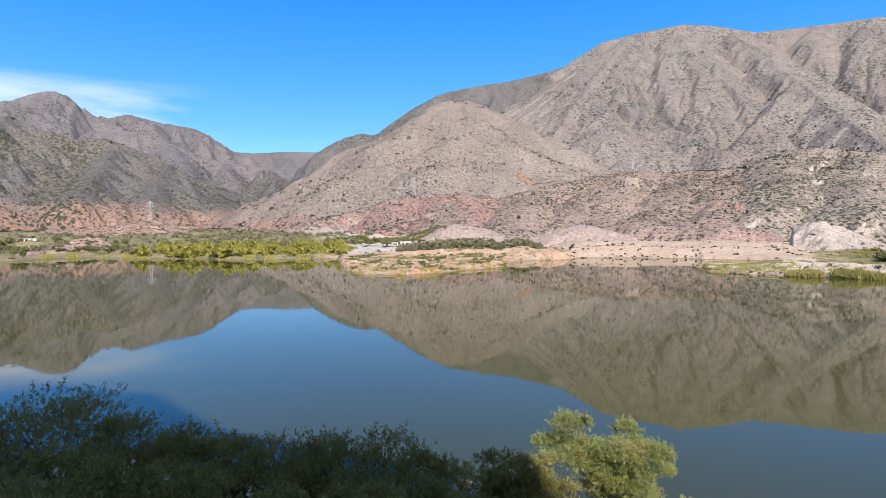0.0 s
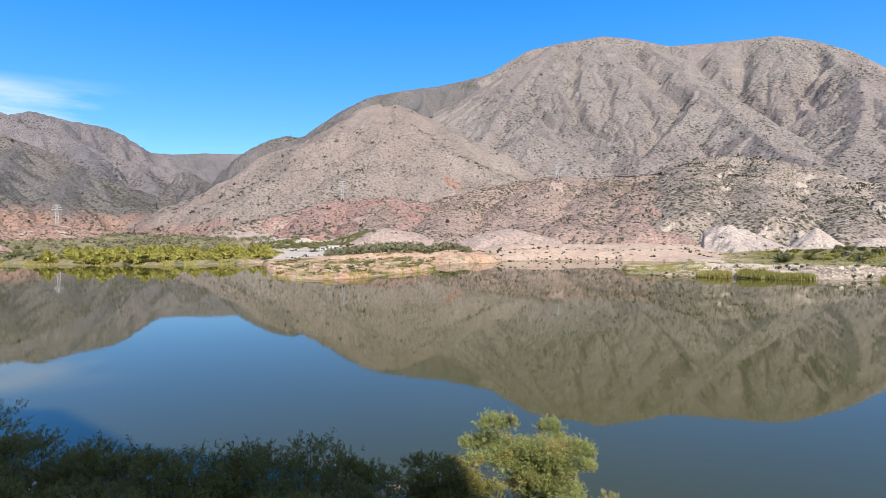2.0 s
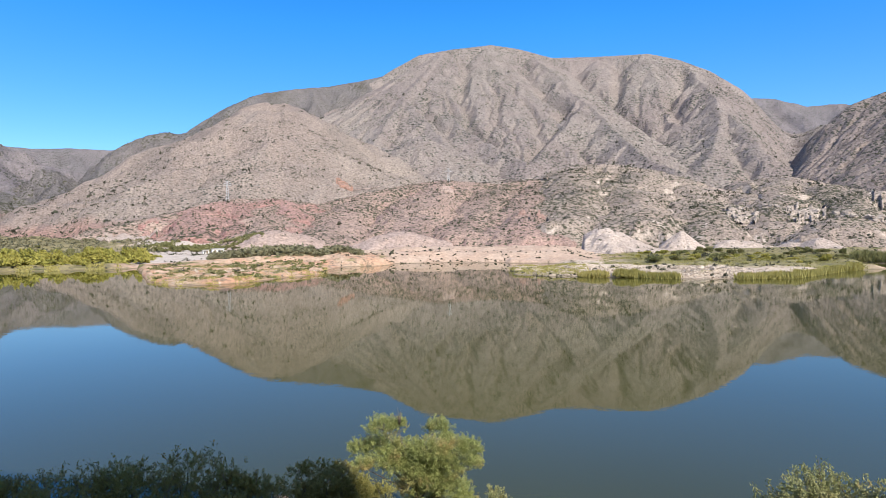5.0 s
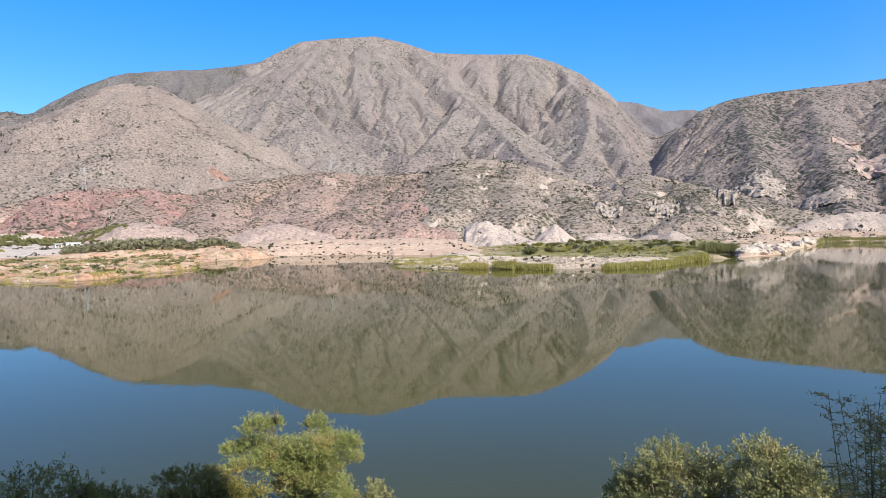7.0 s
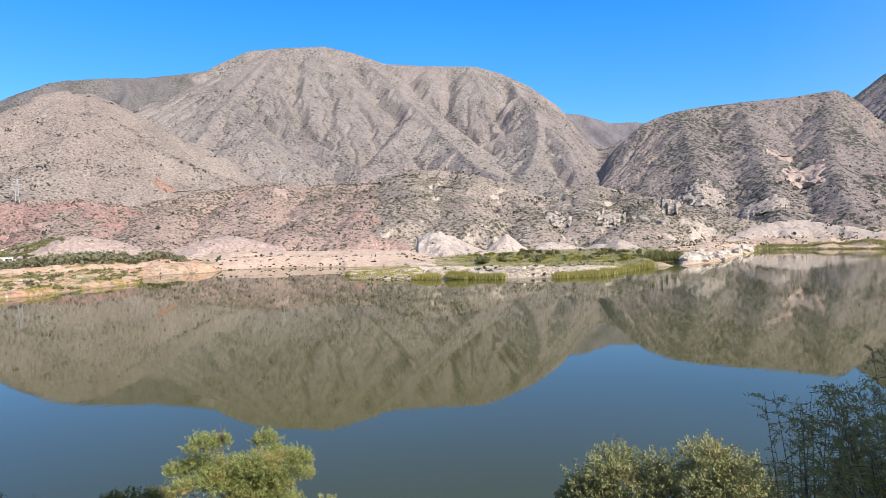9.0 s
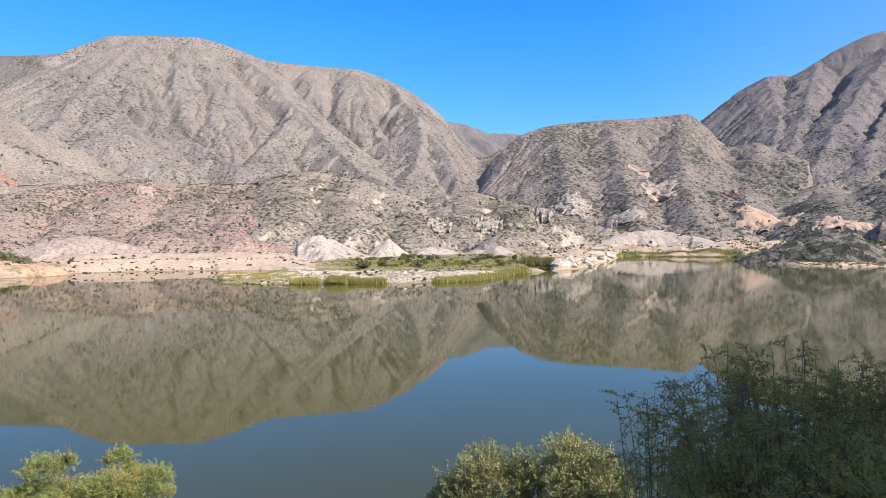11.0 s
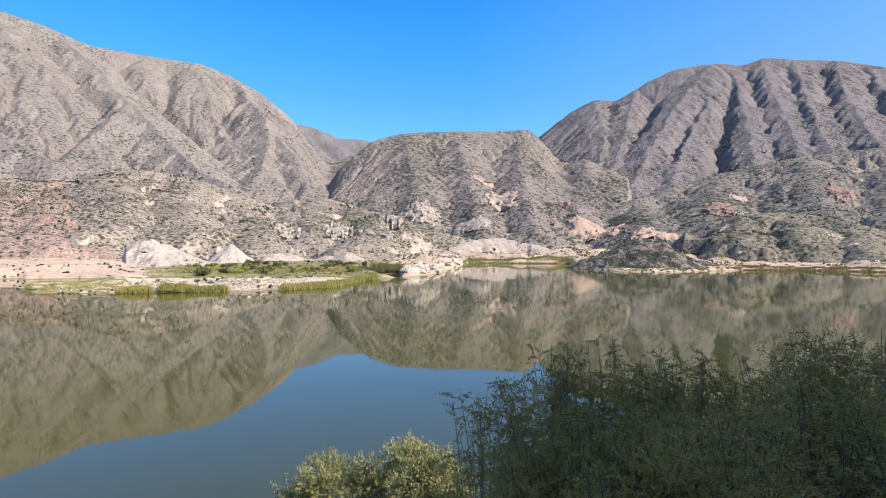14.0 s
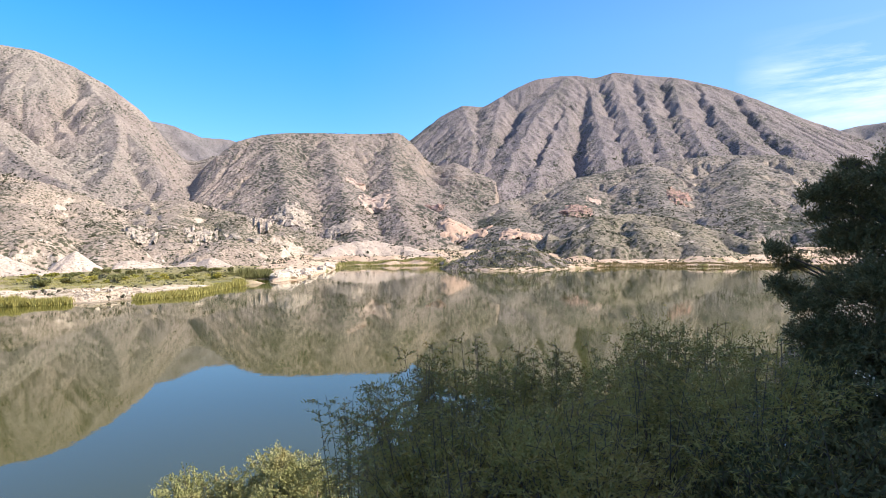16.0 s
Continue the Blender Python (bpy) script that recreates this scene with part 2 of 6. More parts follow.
M_DARKHILL = slope_material("dark_hill_earth", rgb(0.21, 0.178, 0.142), rgb(0.185, 0.16, 0.13), OLIVE, 1.1, 4.0, pale=rgb(0.42, 0.35, 0.30), pale_cut=0.62, reach=560)
M_CLAY = slope_material("white_clay", rgb(0.43, 0.355, 0.305), rgb(0.385, 0.31, 0.265), OLIVE, 0.45, 2.2, grain=0.8, reach=340)
M_PINK = slope_material("pink_clay", rgb(0.40, 0.305, 0.26), rgb(0.37, 0.28, 0.235), OLIVE, 0.4, 4.0, grain=0.8, reach=400)
M_ORANGE = slope_material("orange_bare_earth", rgb(0.44, 0.31, 0.24), rgb(0.40, 0.27, 0.205), OLIVE, 0.35, 5.0, grain=0.5, reach=700)
M_TERRACE = slope_material("banded_red_earth", rgb(0.37, 0.245, 0.195), rgb(0.33, 0.205, 0.16), OLIVE, 0.8, 4.0, pale=rgb(0.47, 0.38, 0.31), pale_cut=0.58, cliff=rgb(0.36, 0.21, 0.16), reach=640)
M_CRAG = slope_material("weathered_crag", rgb(0.40, 0.335, 0.285), rgb(0.33, 0.27, 0.23), OLIVE, 0.8, 4.0, grain=1.0, reach=500)
M_BAD = slope_material("badland_red_rock", rgb(0.305, 0.186, 0.162), rgb(0.32, 0.215, 0.182), OLIVE, 1.15, 4.0, pale=rgb(0.40, 0.31, 0.265), pale_cut=0.67, cliff=rgb(0.315, 0.178, 0.155), reach=600)


def ground_material():
    m, t, b = material("shore_ground", 0.95, 0.15)
    co = add_node(t, "ShaderNodeNewGeometry").outputs["Position"]
    sep = add_node(t, "ShaderNodeSeparateXYZ", {0: co})
    bearing = add_node(t, "ShaderNodeMath", {0: sep.outputs[0], 1: sep.outputs[1]}, op="ARCTAN2").outputs[0]
    bearing = add_node(t, "ShaderNodeMath", {0: bearing}, op="DEGREES").outputs[0]
    plan = add_node(t, "ShaderNodeVectorMath", {0: co, 1: (1.0, 1.0, 0.0)}, op="MULTIPLY").outputs[0]
    away = add_node(t, "ShaderNodeVectorMath", {0: plan}, op="LENGTH").outputs["Value"]

    def times(*values):
        out = values[0]
        for v in values[1:]:
            out = add_node(t, "ShaderNodeMath", {0: out, 1: v}, op="MULTIPLY").outputs[0]
        return out
    big = noise_of(t, co, 45.0, 4)
    mid = noise_of(t, co, 9.0, 5, 0.6)
    fine = noise_of(t, co, 1.2, 6, 0.65)
    bits = noise_of(t, co, 3.0, 7, 0.7)
    sand = mix(t, band(t, big, 0.42, 0.58), rgb(0.54, 0.40, 0.30), rgb(0.48, 0.34, 0.25))
    # orange earth on the first point, pale gravel on the second
    dx = add_node(t, "ShaderNodeVectorMath", {0: co, 1: (6.0, 202.0, 1.0)}, op="DISTANCE").outputs["Value"]
    sand = mix(t, band(t, dx, 82.0, 50.0, 0.85), sand, mix(t, band(t, mid, 0.4, 0.6), rgb(0.52, 0.29, 0.18), rgb(0.50, 0.36, 0.25)))
    dg = add_node(t, "ShaderNodeVectorMath", {0: co, 1: (112.0, 140.0, 1.0)}, op="DISTANCE").outputs["Value"]
    sand = mix(t, band(t, dg, 70.0, 50.0, 0.7), sand, rgb(0.56, 0.47, 0.375))
    sand = mix(t, band(t, bits, 0.56, 0.64, 0.5), sand, rgb(0.62, 0.49, 0.38))
    sand = mix(t, band(t, bits, 0.46, 0.38), sand, rgb(0.22, 0.17, 0.12))
    grass = mix(t, band(t, mid, 0.4, 0.6), rgb(0.15, 0.145, 0.055), rgb(0.27, 0.235, 0.10))
    grass = mix(t, band(t, bits, 0.5, 0.6), grass, rgb(0.10, 0.105, 0.045))
    green = band(t, noise_of(t, co, 14.0, 6, 0.65), 0.55, 0.62)
    meadow = times(band(t, bearing, 32.0, 34.5), band(t, bearing, 53.5, 51.5), band(t, away, 195.0, 203.0), 0.85)
    green = add_node(t, "ShaderNodeMath", {0: green, 1: meadow}, op="MAXIMUM").outputs[0]
    # the made bank and the beach by the house stay bare
    stray = add_node(t, "ShaderNodeMath", {0: noise_of(t, co, 16.0, 4, 0.6), 1: 12.0}, op="MULTIPLY").outputs[0]
    swayed = add_node(t, "ShaderNodeMath", {0: bearing, 1: stray}, op="ADD").outputs[0]
    bank = times(band(t, bearing, 11.0, 12.0), band(t, bearing, 31.0, 29.0), band(t, away, 236.0, 240.0))
    beach = times(band(t, swayed, -5.0, -3.0), band(t, swayed, 4.5, 2.0), band(t, away, 250.0, 258.0))
    bare = add_node(t, "ShaderNodeMath", {0: bank, 1: beach}, op="MAXIMUM").outputs[0]
    green = times(green, add_node(t, "ShaderNodeMath", {0: 1.0, 1: bare}, op="SUBTRACT").outputs[0])
    sand = mix(t, bank, sand, mix(t, band(t, mid, 0.4, 0.6), rgb(0.47, 0.335, 0.25), rgb(0.51, 0.38, 0.29)))
    sand = mix(t, beach, sand, mix(t, band(t, mid, 0.4, 0.6), rgb(0.46, 0.39, 0.33), rgb(0.56, 0.48, 0.41)))
    # the marsh on the west side is green nearly all over
    west = times(band(t, swayed, -4.0, -6.0, 0.8), band(t, away, 120.0, 180.0))
    green = add_node(t, "ShaderNodeMath", {0: green, 1: west}, op="MAXIMUM").outputs[0]
    col = mix(t, green, sand, grass)
    speck = mix(t, band(t, fine, 0.3, 0.7), rgb(0.65, 0.65, 0.65), rgb(1.25, 1.25, 1.25))
    col = mix(t, 0.8, col, speck, "MULTIPLY")
    wet = band(t, sep.outputs[2], 0.35, 0.05, 0.6)
    col = mix(t, wet, col, rgb(0.16, 0.125, 0.08))
    t.links.new(col, b.inputs["Base Color"])
    bump = add_node(t, "ShaderNodeBump", {"Height": fine, "Strength": 0.7, "Distance": 0.4})
    t.links.new(bump.outputs[0], b.inputs["Normal"])
    return m


def water_material():
    m, t, b = material("lake_water", 0.022, 0.6)
    b.inputs["IOR"].default_value = 1.33
    co = add_node(t, "ShaderNodeNewGeometry").outputs["Position"]
    murk = mix(t, band(t, noise_of(t, co, 60.0, 3), 0.35, 0.65), rgb(0.050, 0.051, 0.009), rgb(0.060, 0.060, 0.013))
    t.links.new(murk, b.inputs["Base Color"])
    # a light breeze dulls the eastern arm
    off = add_node(t, "ShaderNodeVectorMath", {0: co, 1: (360.0, 20.0, 0.0)}, op="DISTANCE").outputs["Value"]
    stir = add_node(t, "ShaderNodeMath", {0: band(t, off, 310.0, 160.0), 1: band(t, noise_of(t, co, 70.0, 3), 0.25, 0.6)}, op="MULTIPLY").outputs[0]
    t.links.new(add_node(t, "ShaderNodeMapRange", {"Value": stir, "To Min": 0.02, "To Max": 0.07}).outputs[0], b.inputs["Roughness"])
    rip = noise_of(t, co, 1.1, 4, 0.5)
    swell = noise_of(t, co, 14.0, 3, 0.5)
    hgt = add_node(t, "ShaderNodeMath", {0: rip, 1: swell}, op="ADD").outputs[0]
    bump = add_node(t, "ShaderNodeBump", {"Height": hgt, "Strength": 0.065, "Distance": 0.03})
    t.links.new(bump.outputs[0], b.inputs["Normal"])
    return m


M_GROUND, M_WATER = ground_material(), water_material()
M_BARK = plain_material("grey_bark", rgb(0.16, 0.125, 0.095), 0.12, 0.9)
M_LEAF_DARK = leaf_material("dark_shrub_leaf", rgb(0.27, 0.25, 0.08), rgb(0.40, 0.34, 0.11), rgb(0.38, 0.30, 0.12))
M_LEAF_PALE = leaf_material("pale_tree_leaf", rgb(0.255, 0.30, 0.10), rgb(0.47, 0.46, 0.185), rgb(0.50, 0.35, 0.16))
M_LEAF_SAGE = leaf_material("sage_shrub_leaf", rgb(0.27, 0.28, 0.12), rgb(0.41, 0.39, 0.19), rgb(0.44, 0.36, 0.18))
M_LEAF_TAM = leaf_material("feathery_leaf", rgb(0.38, 0.315, 0.10), rgb(0.51, 0.41, 0.135), rgb(0.51, 0.37, 0.155))
M_LEAF_TALL = leaf_material("tall_tree_leaf", rgb(0.17, 0.155, 0.075), rgb(0.26, 0.23, 0.105))
M_LEAF_WILLOW = leaf_material("willow_leaf", rgb(0.34, 0.31, 0.075), rgb(0.48, 0.42, 0.11), rgb(0.40, 0.33, 0.11))
# leaf tint moved towards blue for hillside haze; shore scrub shares it
M_LEAF_SCRUB = leaf_material("hazed_scrub_leaf", rgb(0.073, 0.073, 0.05), rgb(0.125, 0.12, 0.082))
M_LEAF_FLAT = leaf_material("bush_leaf", rgb(0.195, 0.195, 0.08), rgb(0.29, 0.27, 0.12), rgb(0.25, 0.215, 0.11))
M_LEAF_THICKET = leaf_material("thicket_leaf", rgb(0.21, 0.195, 0.115), rgb(0.32, 0.285, 0.175), rgb(0.28, 0.235, 0.145))
M_REED = leaf_material("reed", rgb(0.38, 0.33, 0.11), rgb(0.52, 0.44, 0.17))
M_REED_BROWN = leaf_material("brown_reed", rgb(0.20, 0.155, 0.07), rgb(0.30, 0.23, 0.11), rgb(0.17, 0.16, 0.07))
M_GRASS = leaf_material("meadow_grass_blade", rgb(0.32, 0.29, 0.11), rgb(0.43, 0.375, 0.16), rgb(0.27, 0.24, 0.10))
M_ROCK_WHITE = plain_material("pale_rock", rgb(0.54, 0.455, 0.37), 1.5, 0.9)
M_ROCK_RED = plain_material("red_rock", rgb(0.36, 0.24, 0.20), 3.0, 0.9)
M_ROCK_PINK = plain_material("pink_rock", rgb(0.46, 0.34, 0.29), 3.0, 0.9)
M_ROCK_GREY = plain_material("weathered_rock", rgb(0.38, 0.32, 0.27), 3.0, 0.9)
M_PLASTER = plain_material("white_plaster", rgb(0.75, 0.73, 0.68), 1.0, 0.8, contrast=0.1)
M_ROOF = plain_material("roof_sheet", rgb(0.45, 0.43, 0.40), 1.0, 0.6, contrast=0.2)
M_STEEL = plain_material("galvanised_steel", rgb(0.50, 0.50, 0.50), 0.6, 0.6, 0.3, contrast=0.15)
M_CABLE = plain_material("dull_cable", rgb(0.28, 0.28, 0.28), 0.6, 0.7, 0.3, contrast=0.15)
M_DARK = plain_material("dark_opening", rgb(0.03, 0.03, 0.035), 0.5, 0.4)
M_WOOD = plain_material("post_wood", rgb(0.2, 0.15, 0.1), 0.3)


# ---- noise and meshes ----
def lattice(ix, iy, seed):
    n = (ix.astype(np.int64) * 374761393 + iy.astype(np.int64) * 668265263 + seed * 144269) & 0xFFFFFFFF
    n = ((n ^ (n >> 13)) * 1274126177) & 0xFFFFFFFF
    n = ((n ^ (n >> 15)) * 2246822519) & 0xFFFFFFFF
    return ((n ^ (n >> 16)) & 0xFFFFFF) / float(0x1000000)


def perlin(x, y, seed=0):
    ix, iy = np.floor(x), np.floor(y)
    fx, fy = x - ix, y - iy

    def corner(dx, dy):
        a = lattice(ix + dx, iy + dy, seed) * 2 * np.pi
        return np.cos(a) * (fx - dx) + np.sin(a) * (fy - dy)
    u, v = fx * fx * fx * (fx * (fx * 6 - 15) + 10), fy * fy * fy * (fy * (fy * 6 - 15) + 10)
    top = corner(0, 0) * (1 - u) + corner(1, 0) * u
    low = corner(0, 1) * (1 - u) + corner(1, 1) * u
    return (top * (1 - v) + low * v) * 1.4


def fbm(x, y, octaves=4, seed=0, gain=0.5):
    total, amp = 0.0, 1.0
    for k in range(octaves):
        total = total + amp * perlin(x * 2 ** k + 17.3 * k, y * 2 ** k - 9.1 * k, seed + k)
        amp *= gain
    return total


def ridged(x, y, octaves=4, seed=0, gain=0.5):
    """0 in the gullies, 1 on sharp ribs."""
    total, amp, norm = 0.0, 1.0, 0.0
    for k in range(octaves):
        total = total + amp * (1 - np.abs(perlin(x * 2 ** k + 5.7 * k, y * 2 ** k + 3.3 * k, seed + k)) * 1.5)
        norm += amp
        amp *= gain
    return np.clip(total / norm, 0, 1)


def ramp(v, a, b):
    u = np.clip((v - a) / (b - a), 0, 1)
    return u * u * (3 - 2 * u)


def mesh_from(name, verts, faces, mat, smooth=True):
    """A mesh from arrays: faces is (n, 3) or (n, 4)."""
    me = bpy.data.meshes.new(name)
    verts, faces = np.asarray(verts, dtype=np.float32), np.asarray(faces, dtype=np.int32)
    n, k = faces.shape
    me.vertices.add(len(verts))
    me.vertices.foreach_set("co", verts.ravel())
    me.loops.add(n * k)
    me.loops.foreach_set("vertex_index", faces.ravel())
    me.polygons.add(n)
    me.polygons.foreach_set("loop_start", np.arange(0, n * k, k, dtype=np.int32))
    me.polygons.foreach_set("use_smooth", np.full(n, smooth))
    me.materials.append(mat)
    me.update(calc_edges=True)
    me.validate()
    return me


def grid_faces(rows, cols):
    i = np.arange((rows - 1) * cols).reshape(rows - 1, cols)[:, :-1].ravel()
    return np.stack([i, i + 1, i + cols + 1, i + cols], 1)


def polar(az, r):
    """Plan place at a bearing (degrees) and distance from the lookout."""
    a = np.radians(az)
    return np.sin(a) * r, np.cos(a) * r


# ---- mountains ----
def dense(points, step):
    """A crest from (bearing, rise in degrees, distance) to plan points every few metres, with height and length along it."""
    pts = []
    for az, el, r in points:
        x, y = polar(az, r)
        pts.append((x, y, EYE_Z + r * math.tan(radians(el))))
    pts = np.array(pts)
    seg = np.hypot(*np.diff(pts[:, :2], axis=0).T)
    s = np.concatenate([[0], np.cumsum(seg)])
    t = np.linspace(0, s[-1], max(2, int(s[-1] / step)))
    return np.stack([np.interp(t, s, pts[:, k]) for k in range(3)] + [t], 1)


def side_spurs(lines, every, reach, drop, seed):
    """Short ribs that leave the spurs on both sides and fall into the valleys between them: plan points with heights."""
    rng = np.random.default_rng(seed)
    points = []
    for ln in lines:
        s = rng.uniform(0.3, 1.0) * every
        side = 1
        while s < ln[-1, 3]:
            n = int(np.searchsorted(ln[:, 3], s))
            way = ln[min(n + 1, len(ln) - 1), :2] - ln[max(n - 1, 0), :2]
            way /= np.linalg.norm(way) + 1e-9
            turn = side * radians(rng.uniform(38, 72))
            way = np.array([way[0] * math.cos(turn) - way[1] * math.sin(turn), way[0] * math.sin(turn) + way[1] * math.cos(turn)])
            u = np.arange(0, reach * rng.uniform(0.55, 1.3), 8.0)
            for d in u:
                points.append((ln[n, 0] + way[0] * d, ln[n, 1] + way[1] * d, ln[n, 2] - drop * d * (1 + 0.25 * d / reach), ln[n, 3] + d))
            s += every * rng.uniform(0.55, 1.3)
            side = -side
    return points


def mountain_height(crests, k=0.62, main_k=None, step=9.0, flat=40.0, warp=0.35, branches=None, foot=900.0, rib=90.0, rib_depth=0.22, rough=12.0, seed=0, crag=0.0, lumps=0.8):
    """Height of a mountain over the plan: flanks falling away from its crests, cut by gullies that run down the fall line."""
    lines = [dense(c, step) for c in crests]
    small = side_spurs(lines[1:] if len(lines) > 1 else lines, *branches, seed) if branches else []

    def height(X, Y):
        best = np.full(X.shape, -1e9)
        S, D = np.zeros(X.shape), np.zeros(X.shape)
        base = 0.0
        wx = X + warp * rib * fbm(X / (rib * 1.6), Y / (rib * 1.6), 3, seed + 40)
        wy = Y + warp * rib * fbm(X / (rib * 1.6) + 31, Y / (rib * 1.6) + 7, 3, seed + 41)
        for n, ln in enumerate(lines):
            fall = main_k if main_k and n == 0 else k
            for x, y, h, s in ln:
                d = np.hypot(wx - x, wy - y)
                dd = np.sqrt(d * d + flat * flat) - flat
                z = h - fall * dd / (1 + dd / foot) ** 0.3
                up = z > best
                best = np.where(up, z, best)
                S = np.where(up, s + base, S)
                D = np.where(up, d, D)
            base += ln[-1, 3] + 500
        A0, R0 = np.degrees(np.arctan2(X[0], Y[0])), np.hypot(X[:, 0], Y[:, 0])
        for x, y, h, s in small:
            rr, aa = math.hypot(x, y), math.degrees(math.atan2(x, y))
            i = slice(*np.searchsorted(R0, (rr - 130, rr + 130)))
            j = slice(*np.searchsorted(A0, (aa - 7400 / rr, aa + 7400 / rr)))
            d = np.hypot(wx[i, j] - x, wy[i, j] - y)
            z = h - (k + 0.08) * d
            up = z > best[i, j]
            best[i, j] = np.where(up, z, best[i, j])
            S[i, j], D[i, j] = np.where(up, s + base, S[i, j]), np.where(up, d, D[i, j])
        grown = ramp(D, 0.15 * rib, 2.2 * rib)
        g = ridged(S / rib, D / (rib * 7), 3, seed + 3)
        best = best - 0.7 * rib_depth * np.minimum(D, rib * 3.5) * (1 - g) * grown
        best = best + rough * 0.5 * fbm(X / (rib * 0.8), Y / (rib * 0.8), 4, seed + 9) * (0.1 + grown)
        best = best + lumps * rough * fbm(X / (rib * 2.6), Y / (rib * 2.6), 3, seed + 15) * grown
        best = best + rough * 0.3 * fbm(X / 24, Y / 24, 4, seed + 11, 0.6) * (0.2 + 0.8 * grown)
        if crag:
            best = best + crag * ramp(fbm(X / 38, Y / 38, 5, seed + 21, 0.6), 0.15, 0.5) * (0.15 + grown)
        return best
    return height


def shifted(Z, di, dj):
    P = np.pad(Z, 1, mode="edge")
    return P[1 + di:P.shape[0] - 1 + di, 1 + dj:P.shape[1] - 1 + dj]


AROUND = [(-1, -1), (-1, 0), (-1, 1), (0, -1), (0, 1), (1, -1), (1, 0), (1, 1)]


def erode(X, Y, Z, rounds, cut, steep, seed, gather=40.0):
    """Runs water over the land: gullies deepen where it gathers, and their sides slip back to the angle of rest. Also gives where it gathers."""
    rng = np.random.default_rng(seed)
    n, m = Z.shape
    own = np.arange(n * m).reshape(n, m)
    dist = [np.hypot(shifted(X, *s) - X, shifted(Y, *s) - Y) + 1e-3 for s in AROUND]
    cell = np.abs(np.gradient(X, axis=1) * np.gradient(Y, axis=0) - np.gradient(Y, axis=1) * np.gradient(X, axis=0))
    flow = cell.copy()
    for _ in range(rounds):
        best, to, low = np.full(Z.shape, 1e-4), own.copy(), Z.copy()
        rough = Z + rng.normal(0, 0.25, Z.shape)
        for s, d in zip(AROUND, dist):
            zn = shifted(rough, *s)
            sl = (rough - zn) / d
            up = sl > best
            best, low = np.where(up, sl, best), np.where(up, shifted(Z, *s), low)
            to = np.where(up, np.clip(own + s[0] * m + s[1], 0, n * m - 1), to)
        moves = (to != own).ravel()
        src, dst = own.ravel()[moves], to.ravel()[moves]
        flow = cell.copy()
        for _ in range(90):
            flow = cell + np.bincount(dst, flow.ravel()[src], n * m).reshape(n, m)
        bite = cut * np.maximum(np.sqrt(np.minimum(flow, 90000.0)) - gather, 0) * np.minimum(best, 1.0)
        Z = np.where(to != own, np.maximum(Z - bite, np.minimum(Z, low + 0.05)), Z)
        for _ in range(5):
            lim = Z.copy()
            for s, d in zip(AROUND, dist):
                lim = np.minimum(lim, shifted(Z, *s) + steep * d)
            Z = 0.3 * Z + 0.7 * lim
    return Z, np.log10(flow)


HEIGHTS = []


def level_crest(A, RR, Z, crest):
    """Lifts or lowers the land below a crest, broadly, so that the worn crest stands at the rise it was laid out with."""
    rise = (Z - EYE_Z) / RR
    got = rise.max(0)
    want = np.tan(np.radians(np.interp(A, [c[0] for c in crest], [c[1] for c in crest])))
    n = max(3, int(0.9 / (A[1] - A[0])))
    soft = np.hanning(2 * n + 3)[1:-1]
    gap = np.convolve(np.pad(want - got, n, mode="edge"), soft / soft.sum(), "valid")
    wide = 0.12 * (crest[-1][0] - crest[0][0])
    gap = gap * ramp(A, crest[0][0], crest[0][0] + wide) * (1 - ramp(A, crest[-1][0] - wide, crest[-1][0]))
    return Z + gap * RR * ramp(rise / np.maximum(got, 0.01), 0.35, 0.95)


def mountain(name, label, crests, az, r, mat, cols=0.17, rows=150, category="mountain", rounds=9, cut=0.045, steep=0.85, gather=40.0, soften=0.0, span=5.0, **shape):
    """One mountain, drawn on a fan of bearings from its foot to well behind its crest."""
    f = mountain_height(crests, **shape)
    A = np.arange(az[0], az[1] + cols, cols)
    R = np.concatenate([np.linspace(r[0], r[1], rows), np.linspace(r[1], r[2], 14)[1:]])
    AA, RR = np.meshgrid(A, R)
    X, Y = polar(AA, RR)
    Z = f(X, Y)
    if soften:
        # ribs worn down towards the mean of the slope across them
        n = int(span / cols)
        bell = np.hanning(2 * n + 3)[1:-1]
        mean = np.stack([np.convolve(np.pad(z, n, mode="edge"), bell / bell.sum(), "valid") for z in Z])
        Z = Z * (1 - soften) + mean * soften
    Z, wet = erode(X, Y, Z, rounds, cut, steep, len(HEIGHTS), gather)
    Z = level_crest(A, RR, Z, crests[0])
    # the foot dives under the ground along the edges of the fan
    edge = np.minimum(ramp(RR, r[0], r[0] + 0.12 * (r[1] - r[0])), np.minimum(ramp(AA, az[0], az[0] + 1.2), 1 - ramp(AA, az[1] - 1.2, az[1])))
    Z = np.maximum(Z - (1 - edge) * (15 + 0.12 * r[0]), -8.0)
    ob = new(name, mesh_from(name, np.stack([X, Y, Z], -1).reshape(-1, 3), grid_faces(len(R), len(A)), mat))
    tagged(ob, label, category)
    HEIGHTS.append((A, R, Z, wet))
    return ob


def sample(A, R, Z, az, r):
    """Z of a fan between its corners."""
    i = np.clip(np.interp(r, R, np.arange(len(R))), 0, len(R) - 1.001)
    j = np.clip((az - A[0]) / (A[1] - A[0]), 0, len(A) - 1.001)
    i0, j0 = i.astype(int), j.astype(int)
    u, v = i - i0, j - j0
    return (Z[i0, j0] * (1 - v) + Z[i0, j0 + 1] * v) * (1 - u) + (Z[i0 + 1, j0] * (1 - v) + Z[i0 + 1, j0 + 1] * v) * u


